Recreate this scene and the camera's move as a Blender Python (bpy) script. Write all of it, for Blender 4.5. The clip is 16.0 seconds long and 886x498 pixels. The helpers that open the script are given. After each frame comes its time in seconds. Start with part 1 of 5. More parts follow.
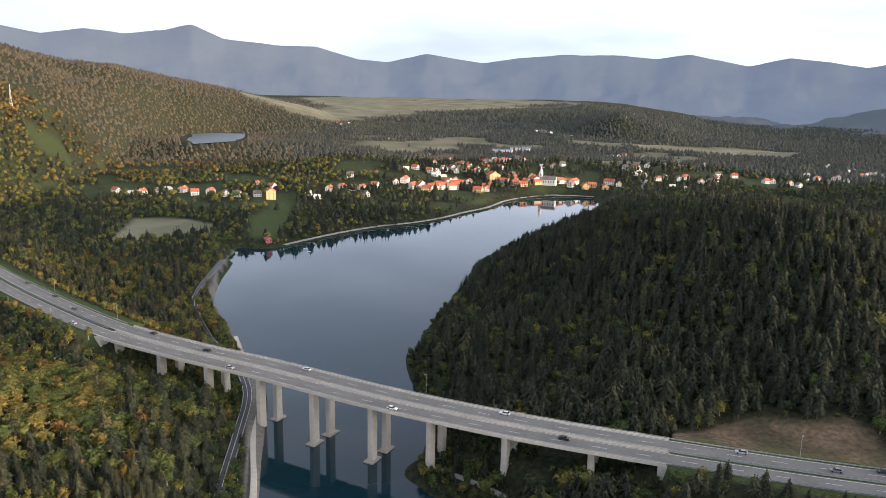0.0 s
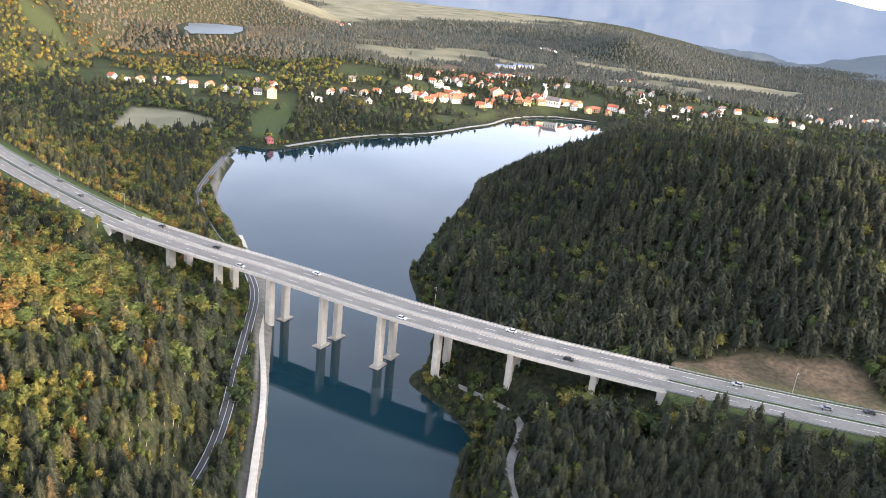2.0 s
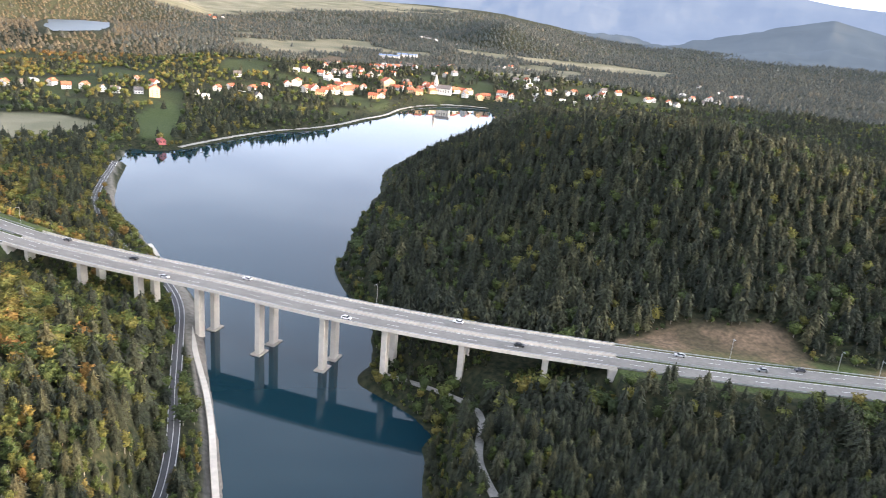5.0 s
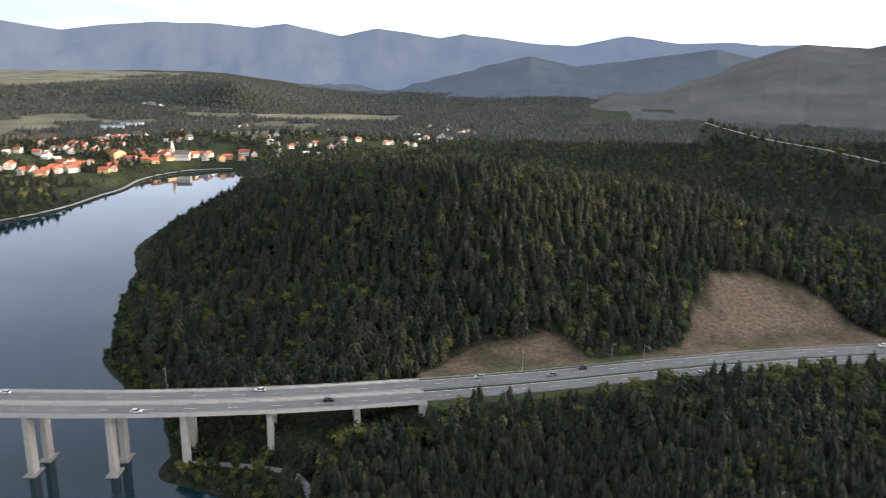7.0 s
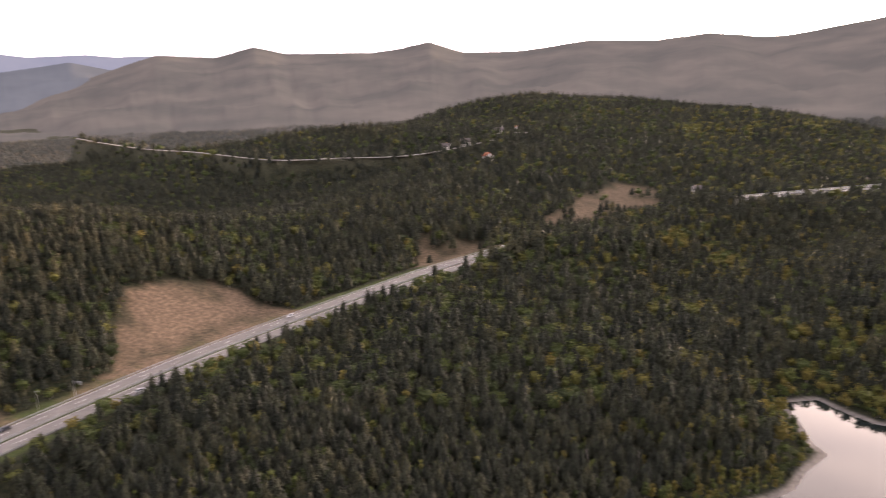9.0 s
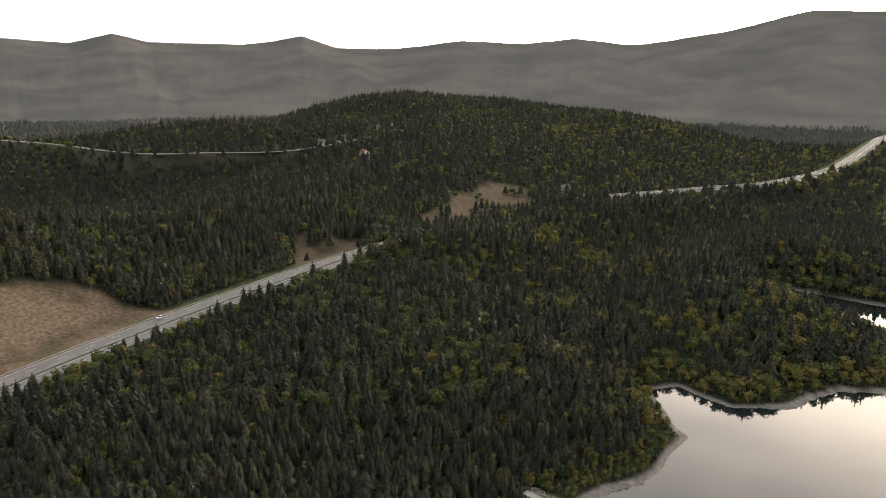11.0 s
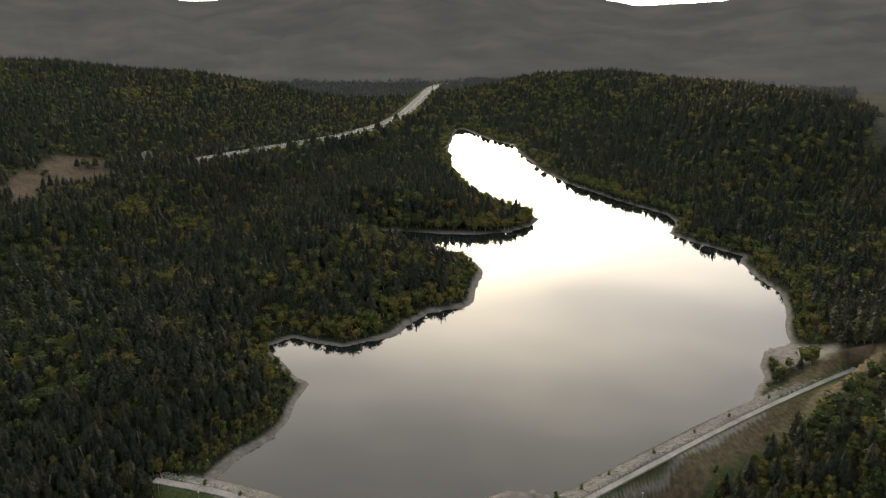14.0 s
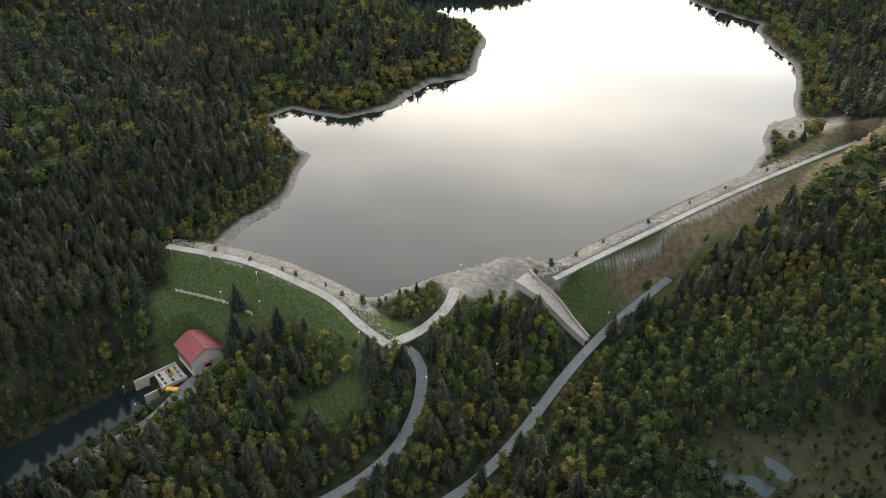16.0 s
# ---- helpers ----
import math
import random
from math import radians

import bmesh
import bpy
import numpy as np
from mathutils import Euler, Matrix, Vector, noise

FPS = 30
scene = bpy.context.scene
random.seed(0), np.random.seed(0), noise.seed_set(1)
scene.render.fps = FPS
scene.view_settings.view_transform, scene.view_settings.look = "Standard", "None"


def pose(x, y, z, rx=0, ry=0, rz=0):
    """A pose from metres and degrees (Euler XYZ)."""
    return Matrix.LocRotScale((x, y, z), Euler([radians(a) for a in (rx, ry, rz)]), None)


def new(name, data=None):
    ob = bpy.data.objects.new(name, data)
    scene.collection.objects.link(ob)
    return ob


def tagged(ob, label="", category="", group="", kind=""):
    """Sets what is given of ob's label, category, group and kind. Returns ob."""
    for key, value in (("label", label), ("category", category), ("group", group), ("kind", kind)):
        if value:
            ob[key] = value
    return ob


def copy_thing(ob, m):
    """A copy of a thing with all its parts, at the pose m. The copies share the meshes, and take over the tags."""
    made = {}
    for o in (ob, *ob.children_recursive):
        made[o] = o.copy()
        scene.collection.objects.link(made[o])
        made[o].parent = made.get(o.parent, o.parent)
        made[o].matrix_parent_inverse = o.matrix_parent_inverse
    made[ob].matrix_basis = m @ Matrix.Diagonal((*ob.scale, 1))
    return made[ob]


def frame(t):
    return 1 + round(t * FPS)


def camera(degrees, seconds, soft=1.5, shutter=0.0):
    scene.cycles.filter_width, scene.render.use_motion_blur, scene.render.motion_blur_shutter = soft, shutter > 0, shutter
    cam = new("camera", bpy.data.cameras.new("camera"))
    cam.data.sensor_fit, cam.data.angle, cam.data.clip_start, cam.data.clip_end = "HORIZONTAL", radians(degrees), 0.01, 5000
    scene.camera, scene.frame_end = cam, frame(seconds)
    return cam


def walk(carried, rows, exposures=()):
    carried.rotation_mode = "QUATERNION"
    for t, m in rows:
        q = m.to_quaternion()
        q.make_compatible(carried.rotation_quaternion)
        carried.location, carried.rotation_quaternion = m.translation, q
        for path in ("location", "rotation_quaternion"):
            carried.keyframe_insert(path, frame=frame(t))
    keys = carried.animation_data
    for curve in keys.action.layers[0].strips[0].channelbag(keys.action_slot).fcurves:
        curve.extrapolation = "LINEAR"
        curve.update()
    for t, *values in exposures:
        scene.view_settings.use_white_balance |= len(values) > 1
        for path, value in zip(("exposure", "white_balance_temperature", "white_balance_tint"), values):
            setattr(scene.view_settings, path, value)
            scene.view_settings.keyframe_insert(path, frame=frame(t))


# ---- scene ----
# the flight: seconds, place, yaw, pitch, roll
PATH = [
    (0.0, 0.00, 0.00, 154.52, 1.85, -11.95, 1.14),
    (0.5, -3.18, -0.80, 154.60, 1.88, -12.18, 1.19),
    (1.0, -6.26, -1.52, 154.70, 1.84, -14.61, 1.35),
    (1.5, -9.64, -1.87, 154.99, 1.74, -17.83, 1.56),
    (2.0, -13.29, -1.98, 155.14, 0.27, -18.46, 6.02),
    (2.5, -17.12, -1.82, 155.06, 0.31, -18.52, 6.10),
    (3.0, -20.74, -1.41, 154.60, 0.41, -18.55, 5.96),
    (3.2, -22.20, -1.10, 154.40, 0.45, -18.56, 5.95),
    (5.3, -37.30, 4.00, 152.60, -11.45, -18.20, 5.30),
    (5.5, -38.57, 4.25, 152.43, -13.01, -17.25, 5.54),
    (6.0, -41.60, 4.73, 152.69, -14.31, -14.36, 5.02),
    (6.5, -44.67, 5.13, 152.95, -19.52, -13.57, 1.66),
    (7.0, -47.61, 5.56, 153.29, -27.66, -13.72, 0.68),
    (7.5, -48.68, 6.64, 153.26, -35.20, -13.68, -6.19),
    (8.0, -48.87, 7.74, 152.67, -45.60, -13.38, -12.91),
    (8.5, -48.98, 8.53, 152.48, -59.59, -13.23, -7.93),
    (9.0, -49.36, 8.93, 152.52, -72.27, -13.31, -1.78),
    (9.2, -49.50, 9.20, 152.50, -76.25, -13.35, -0.90),
    (11.3, -50.00, 12.10, 152.70, -83.10, -13.65, 0.30),
    (11.5, -50.00, 12.24, 152.72, -84.26, -13.66, 0.29),
    (12.0, -49.51, 11.94, 152.43, -89.97, -13.70, 0.11),
    (12.5, -49.02, 11.37, 152.16, -96.32, -13.73, 0.05),
    (13.0, -49.41, 11.42, 152.24, -102.72, -13.76, 0.07),
    (13.5, -49.76, 12.13, 152.38, -108.86, -13.97, 0.22),
    (14.0, -48.80, 12.89, 152.26, -113.17, -16.47, 0.32),
    (14.5, -48.40, 13.01, 151.93, -113.21, -21.58, 0.47),
    (15.0, -48.48, 12.51, 151.82, -113.18, -27.29, 0.55),
    (15.5, -48.56, 12.12, 151.90, -113.10, -32.03, 0.48),
    (16.0, -48.46, 11.90, 151.87, -113.03, -33.72, 0.44),
]

cam = camera(61.04, 16.0, soft=0.9, shutter=0.3)
EXPOSURES = [(0.0, 0.42, 6050, 14), (0.7, 0.46, 6050, 14), (1.5, 1.38, 6000, 16), (3.2, 1.48, 6000, 16), (5.3, 1.48, 5950, 15), (6.2, 0.95, 5950, 14), (7.0, 0.6, 5950, 13), (8.5, 0.8, 6500, 14), (9.2, 1.2, 7500, 40), (11.3, 0.5, 7100, 14), (13.5, -0.15, 7100, 13), (14.5, 0.55, 6700, 11), (16.0, 0.92, 6500, 10)]
walk(cam, [(t, pose(x, y, z, 90 + p, 0, yaw) @ pose(0, 0, 0, 0, 0, r)) for t, x, y, z, yaw, p, r in PATH], EXPOSURES)

# ---- sky and sun ----
SUN_AZ, SUN_EL = 115.0, 5.15          # compass from +y towards +x, and height
world = bpy.data.worlds.new("sky")
scene.world = world
world.use_nodes = True
wn, wl = world.node_tree.nodes, world.node_tree.links
wn.clear()
w_out, w_bg = wn.new("ShaderNodeOutputWorld"), wn.new("ShaderNodeBackground")
w_sky = wn.new("ShaderNodeTexSky")
w_sky.sky_type, w_sky.sun_disc = 'NISHITA', False
w_sky.sun_elevation, w_sky.sun_rotation = radians(SUN_EL), radians(SUN_AZ)
w_sky.air_density, w_sky.dust_density, w_sky.altitude = 1.0, 2.0, 700
w_co, w_map, w_noise, w_ramp = wn.new("ShaderNodeTexCoord"), wn.new("ShaderNodeMapping"), wn.new("ShaderNodeTexNoise"), wn.new("ShaderNodeValToRGB")
w_map.inputs["Scale"].default_value = (2.0, 2.0, 9.0)
w_noise.inputs["Scale"].default_value, w_noise.inputs["Detail"].default_value = 1.6, 6
w_ramp.color_ramp.elements[0].position, w_ramp.color_ramp.elements[0].color = 0.25, (0.86, 0.86, 0.86, 1)
w_ramp.color_ramp.elements[1].position, w_ramp.color_ramp.elements[1].color = 0.75, (0.97, 0.97, 0.97, 1)
w_mix = wn.new("ShaderNodeMix")
w_mix.data_type = 'RGBA'
# thin high cloud, which glows where the sun stands behind it
w_dot, w_pow, w_cl = wn.new("ShaderNodeVectorMath"), wn.new("ShaderNodeMath"), wn.new("ShaderNodeValToRGB")
w_dot.operation, w_pow.operation = 'DOT_PRODUCT', 'MULTIPLY_ADD'
w_dot.inputs[1].default_value = (math.sin(radians(SUN_AZ)) * math.cos(radians(SUN_EL)), math.cos(radians(SUN_AZ)) * math.cos(radians(SUN_EL)), math.sin(radians(SUN_EL)))
w_pow.inputs[1].default_value, w_pow.inputs[2].default_value = 0.5, 0.5
for pos, c in ((0.0, (7.6, 8.3, 9.4)), (0.6, (7.8, 8.5, 9.5)), (0.8, (10, 10.5, 11.0)), (0.88, (16.5, 16.5, 16.5)), (0.94, (31, 30, 28.5)), (0.98, (58, 54, 47)), (1.0, (170, 146, 105))):
    e = w_cl.color_ramp.elements.new(pos) if pos not in (0.0, 1.0) else w_cl.color_ramp.elements[-int(pos)]
    e.color = (*c, 1)
wl.new(w_co.outputs["Generated"], w_dot.inputs[0])
wl.new(w_dot.outputs["Value"], w_pow.inputs[0])
wl.new(w_pow.outputs[0], w_cl.inputs[0])
# brighter low down than overhead
w_sep, w_fall, w_mul = wn.new("ShaderNodeSeparateXYZ"), wn.new("ShaderNodeValToRGB"), wn.new("ShaderNodeMix")
w_mul.data_type, w_mul.blend_type = 'RGBA', 'MULTIPLY'
w_mul.inputs["Factor"].default_value = 1.0
for pos, c in ((0.0, 0.92), (0.06, 1.05), (0.12, 1.22), (0.28, 1.05), (0.5, 0.85), (1.0, 0.5)):
    e = w_fall.color_ramp.elements.new(pos) if pos not in (0.0, 1.0) else w_fall.color_ramp.elements[-int(pos)]
    e.color = (c, c, c, 1)
wl.new(w_co.outputs["Generated"], w_sep.inputs[0])
wl.new(w_sep.outputs["Z"], w_fall.inputs[0])
wl.new(w_cl.outputs[0], w_mul.inputs["A"])
wl.new(w_fall.outputs[0], w_mul.inputs["B"])
# broad soft streaks in the cloud
w_map2, w_noise2, w_ramp2, w_mul2 = wn.new("ShaderNodeMapping"), wn.new("ShaderNodeTexNoise"), wn.new("ShaderNodeValToRGB"), wn.new("ShaderNodeMix")
w_map2.inputs["Scale"].default_value = (1.3, 1.3, 6.0)
w_noise2.inputs["Scale"].default_value, w_noise2.inputs["Detail"].default_value = 1.9, 4
w_ramp2.color_ramp.elements[0].position, w_ramp2.color_ramp.elements[0].color = 0.36, (0.80, 0.81, 0.84, 1)
w_ramp2.color_ramp.elements[1].position, w_ramp2.color_ramp.elements[1].color = 0.64, (1.16, 1.15, 1.12, 1)
w_mul2.data_type, w_mul2.blend_type = 'RGBA', 'MULTIPLY'
w_mul2.inputs["Factor"].default_value = 1.0
wl.new(w_co.outputs["Generated"], w_map2.inputs["Vector"])
wl.new(w_map2.outputs[0], w_noise2.inputs["Vector"])
wl.new(w_noise2.outputs[0], w_ramp2.inputs[0])
wl.new(w_mul.outputs["Result"], w_mul2.inputs["A"])
wl.new(w_ramp2.outputs[0], w_mul2.inputs["B"])
wl.new(w_mul2.outputs["Result"], w_mix.inputs["B"])
wl.new(w_co.outputs["Generated"], w_map.inputs["Vector"])
wl.new(w_map.outputs[0], w_noise.inputs["Vector"])
wl.new(w_noise.outputs[0], w_ramp.inputs[0])
wl.new(w_ramp.outputs[0], w_mix.inputs["Factor"])
wl.new(w_sky.outputs[0], w_mix.inputs["A"])
wl.new(w_mix.outputs["Result"], w_bg.inputs["Color"])
w_bg.inputs["Strength"].default_value = 0.10
wl.new(w_bg.outputs[0], w_out.inputs["Surface"])

sun = new("sun", bpy.data.lights.new("sun", 'SUN'))
sun.data.energy, sun.data.angle, sun.data.color = 5.0, radians(0.6), (1.0, 0.70, 0.40)
SUN_DIR = Vector((math.sin(radians(SUN_AZ)) * math.cos(radians(SUN_EL)), math.cos(radians(SUN_AZ)) * math.cos(radians(SUN_EL)), math.sin(radians(SUN_EL))))
sun.matrix_world = Matrix.Translation((0, 0, 900)) @ SUN_DIR.to_track_quat("Z", "Y").to_matrix().to_4x4()

# ---- materials ----
def material(name, color, rough=0.8, metal=0.0, noise_scale=0.0, vary=0.25, bump=0.0, bump_scale=None, spec=0.3, second=None):
    m = bpy.data.materials.new(name)
    m.use_nodes = True
    n, l = m.node_tree.nodes, m.node_tree.links
    b = n["Principled BSDF"]
    b.inputs["Base Color"].default_value = (*color, 1)
    b.inputs["Roughness"].default_value, b.inputs["Metallic"].default_value = rough, metal
    b.inputs["Specular IOR Level"].default_value = spec
    if noise_scale:
        geo, t1, t2, mix, ramp = n.new("ShaderNodeNewGeometry"), n.new("ShaderNodeTexNoise"), n.new("ShaderNodeTexNoise"), n.new("ShaderNodeMath"), n.new("ShaderNodeValToRGB")
        t1.inputs["Scale"].default_value, t1.inputs["Detail"].default_value = noise_scale, 5
        t2.inputs["Scale"].default_value, t2.inputs["Detail"].default_value = noise_scale * 0.13, 3
        mix.operation = 'MULTIPLY_ADD'
        mix.inputs[1].default_value = 0.5
        half = n.new("ShaderNodeMath")
        half.operation = 'MULTIPLY'
        half.inputs[1].default_value = 0.5
        l.new(geo.outputs["Position"], t1.inputs["Vector"])
        l.new(geo.outputs["Position"], t2.inputs["Vector"])
        l.new(t2.outputs[0], half.inputs[0])
        l.new(t1.outputs[0], mix.inputs[0])
        l.new(half.outputs[0], mix.inputs[2])
        l.new(mix.outputs[0], ramp.inputs[0])
        dark = [c * (1 - vary) for c in color]
        light = second or [min(1, c * (1 + vary)) for c in color]
        ramp.color_ramp.elements[0].position, ramp.color_ramp.elements[0].color = 0.35, (*dark, 1)
        ramp.color_ramp.elements[1].position, ramp.color_ramp.elements[1].color = 0.65, (*light, 1)
        l.new(ramp.outputs[0], b.inputs["Base Color"])
        if bump:
            bp = n.new("ShaderNodeBump")
            bp.inputs["Strength"].default_value, bp.inputs["Distance"].default_value = bump, bump_scale or 0.1
            l.new(t1.outputs[0], bp.inputs["Height"])
            l.new(bp.outputs[0], b.inputs["Normal"])
    return m


def leaf_material(name, stops, use_object):
    """Foliage whose hue differs from tree to tree, with a little light passing through."""
    m = bpy.data.materials.new(name)
    m.use_nodes = True
    n, l = m.node_tree.nodes, m.node_tree.links
    b, out = n["Principled BSDF"], n["Material Output"]
    if use_object:
        src = n.new("ShaderNodeObjectInfo").outputs["Random"]
    else:
        at = n.new("ShaderNodeAttribute")
        at.attribute_name = "hue"
        src = at.outputs["Fac"]
    ramp = n.new("ShaderNodeValToRGB")
    els = ramp.color_ramp.elements
    while len(els) < len(stops):
        els.new(0.5)
    for e, (p, c) in zip(els, stops):
        e.position, e.color = p, (*c, 1)
    l.new(src, ramp.inputs[0])
    geo, tex, mul = n.new("ShaderNodeNewGeometry"), n.new("ShaderNodeTexNoise"), n.new("ShaderNodeMix")
    tex.inputs["Scale"].default_value, tex.inputs["Detail"].default_value = 0.8, 6
    mul.data_type, mul.blend_type = 'RGBA', 'MULTIPLY'
    mul.inputs["Factor"].default_value = 1.0
    r2 = n.new("ShaderNodeValToRGB")
    r2.color_ramp.elements[0].position, r2.color_ramp.elements[0].color = 0.3, (0.45, 0.45, 0.46, 1)
    r2.color_ramp.elements[1].position, r2.color_ramp.elements[1].color = 0.7, (1.45, 1.42, 1.3, 1)
    l.new(geo.outputs["Position"], tex.inputs["Vector"])
    l.new(tex.outputs[0], r2.inputs[0])
    l.new(ramp.outputs[0], mul.inputs["A"])
    l.new(r2.outputs[0], mul.inputs["B"])
    l.new(mul.outputs["Result"], b.inputs["Base Color"])
    b.inputs["Roughness"].default_value, b.inputs["Specular IOR Level"].default_value = 0.75, 0.2
    fine, relief = n.new("ShaderNodeTexNoise"), n.new("ShaderNodeBump")
    fine.inputs["Scale"].default_value, fine.inputs["Detail"].default_value = 1.9, 3
    relief.inputs["Strength"].default_value, relief.inputs["Distance"].default_value = 1.0, 0.9
    l.new(geo.outputs["Position"], fine.inputs["Vector"])
    l.new(fine.outputs[0], relief.inputs["Height"])
    l.new(relief.outputs[0], b.inputs["Normal"])
    tr, add = n.new("ShaderNodeBsdfTranslucent"), n.new("ShaderNodeMixShader")
    add.inputs[0].default_value = 0.25
    l.new(mul.outputs["Result"], tr.inputs["Color"])
    l.new(b.outputs[0], add.inputs[1])
    l.new(tr.outputs[0], add.inputs[2])
    l.new(add.outputs[0], out.inputs["Surface"])
    return m


SPRUCE = [(0.0, (0.030, 0.037, 0.027)), (0.5, (0.055, 0.062, 0.040)), (0.85, (0.094, 0.092, 0.050)), (1.0, (0.125, 0.096, 0.052))]
# far woods: distance haze put into the leaf colour, paler and bluer
HAZED_WOOD = [(0.0, (0.078, 0.092, 0.090)), (0.5, (0.110, 0.118, 0.104)), (1.0, (0.175, 0.140, 0.092))]
BROAD = [(0.0, (0.044, 0.062, 0.030)), (0.4, (0.088, 0.118, 0.036)), (0.7, (0.160, 0.152, 0.042)), (0.88, (0.205, 0.156, 0.046)), (1.0, (0.225, 0.132, 0.044))]
M_SPRUCE, M_BROAD = leaf_material("spruce_needles", SPRUCE, False), leaf_material("broad_leaves", BROAD, False)
M_SPRUCE_OB, M_BROAD_OB = leaf_material("spruce_tree_needles", SPRUCE[:3], True), leaf_material("broad_tree_leaves", [(0.0, (0.060, 0.088, 0.030)), (0.5, (0.110, 0.140, 0.036)), (1.0, (0.180, 0.185, 0.042))], True)
M_HAZED_WOOD = leaf_material("far_woodland_hazed", HAZED_WOOD, False)
M_BARK = material("bark", (0.16, 0.13, 0.10), 0.9, noise_scale=3.0)
M_BIRCH = material("pale_bark", (0.27, 0.245, 0.21), 0.85, noise_scale=3.0)
M_ASPHALT = material("asphalt", (0.165, 0.158, 0.147), 0.85, noise_scale=0.7, vary=0.18)
M_ASPHALT_DARK = material("dark_asphalt", (0.085, 0.085, 0.088), 0.85, noise_scale=0.7, vary=0.2)
M_ASPHALT_OLD = material("old_asphalt", (0.20, 0.20, 0.20), 0.9, noise_scale=0.9, vary=0.2)
M_CONCRETE = material("pale_concrete", (0.52, 0.475, 0.41), 0.85, noise_scale=0.5, vary=0.14, bump=0.2)
M_CONCRETE_EDGE = material("weathered_concrete", (0.40, 0.35, 0.295), 0.9, noise_scale=0.8, vary=0.2)
M_GRAVEL = material("gravel", (0.30, 0.285, 0.26), 0.95, noise_scale=1.3, vary=0.3, bump=0.4)
M_PAINT = material("road_paint", (0.72, 0.72, 0.70), 0.7, noise_scale=2.0, vary=0.12)
M_STEEL = material("galvanised_steel", (0.45, 0.46, 0.47), 0.45, 0.8, noise_scale=2.0, vary=0.15)
M_ROCK = material("riprap_stone", (0.23, 0.225, 0.215), 0.9, noise_scale=0.8, vary=0.35, bump=0.3)
M_RED_ROOF = material("red_sheet_roof", (0.34, 0.10, 0.10), 0.55, noise_scale=1.0, vary=0.2)
M_TILE_ROOF = material("clay_tile_roof", (0.42, 0.13, 0.07), 0.8, noise_scale=0.8, vary=0.3)
M_DARK_ROOF = material("grey_roof", (0.16, 0.14, 0.13), 0.8, noise_scale=0.8, vary=0.3)
M_RENDER = material("white_render", (0.74, 0.70, 0.64), 0.85, noise_scale=0.6, vary=0.08)
M_OCHRE = material("ochre_render", (0.60, 0.42, 0.24), 0.85, noise_scale=0.6, vary=0.1)
M_GLASS_DARK = material("window_glass", (0.03, 0.035, 0.04), 0.1, spec=0.6)
M_YELLOW = material("yellow_paint", (0.65, 0.42, 0.04), 0.5, noise_scale=3, vary=0.15)
M_TYRE = material("tyre_rubber", (0.02, 0.02, 0.02), 0.9)


def water_material(name, deep, rough):
    m = bpy.data.materials.new(name)
    m.use_nodes = True
    n, l = m.node_tree.nodes, m.node_tree.links
    b = n["Principled BSDF"]
    b.inputs["Base Color"].default_value = (*deep, 1)
    b.inputs["Roughness"].default_value, b.inputs["IOR"].default_value = rough, 1.33
    b.inputs["Specular IOR Level"].default_value = 0.5
    geo, mp, tex, bp = n.new("ShaderNodeNewGeometry"), n.new("ShaderNodeMapping"), n.new("ShaderNodeTexNoise"), n.new("ShaderNodeBump")
    mp.inputs["Scale"].default_value = (0.05, 0.05, 0.05)
    tex.inputs["Scale"].default_value, tex.inputs["Detail"].default_value = 6.0, 4
    bp.inputs["Strength"].default_value, bp.inputs["Distance"].default_value = 0.012, 0.3
    l.new(geo.outputs["Position"], mp.inputs["Vector"])
    l.new(mp.outputs[0], tex.inputs["Vector"])
    l.new(tex.outputs[0], bp.inputs["Height"])
    l.new(bp.outputs[0], b.inputs["Normal"])
    return m


M_WATER = water_material("lake_water", (0.006, 0.025, 0.036), 0.04)
M_POND = water_material("pond_water", (0.03, 0.05, 0.06), 0.28)
M_WATER_B = water_material("reservoir_water", (0.012, 0.018, 0.018), 0.05)
M_WATER_B.node_tree.nodes["Principled BSDF"].inputs["IOR"].default_value = 1.36

# ---- the lie of the land ----
def value_noise(x, y, seed=0):
    xi, yi = np.floor(x).astype(np.int64), np.floor(y).astype(np.int64)
    xf, yf = x - xi, y - yi
    u, v = xf * xf * (3 - 2 * xf), yf * yf * (3 - 2 * yf)
    def h(a, b):
        k = (a * 374761393 + b * 668265263 + seed * 982451653) & 0x7FFFFFFF
        k = ((k ^ (k >> 13)) * 1274126177) & 0x7FFFFFFF
        return ((k ^ (k >> 16)) & 0xFFFF) / 65535.0
    return (h(xi, yi) * (1 - u) + h(xi + 1, yi) * u) * (1 - v) + (h(xi, yi + 1) * (1 - u) + h(xi + 1, yi + 1) * u) * v


def fbm(x, y, scale, octaves=4, seed=0):
    x, y = np.asarray(x, float), np.asarray(y, float)
    total, amp, norm = 0.0, 1.0, 0.0
    for o in range(octaves):
        total = total + amp * value_noise(x / scale * 2 ** o, y / scale * 2 ** o, seed + o)
        norm += amp
        amp *= 0.5
    return total / norm * 2 - 1


def smooth(a, b, v):
    u = np.clip((v - a) / (b - a), 0, 1)
    return u * u * (3 - 2 * u)


def spline(points, step=6.0):
    """A smooth line through points of two or three numbers."""
    p = np.array([points[0], *points, points[-1]], float)
    out = []
    for a, b, c, d in zip(p, p[1:], p[2:], p[3:]):
        for u in np.linspace(0, 1, max(2, int(np.linalg.norm(c - b) / step)), endpoint=False):
            out.append(0.5 * (2 * b + (c - a) * u + (2 * a - 5 * b + 4 * c - d) * u * u + (3 * b - a - 3 * c + d) * u ** 3))
    return np.array([*out, p[-1]])


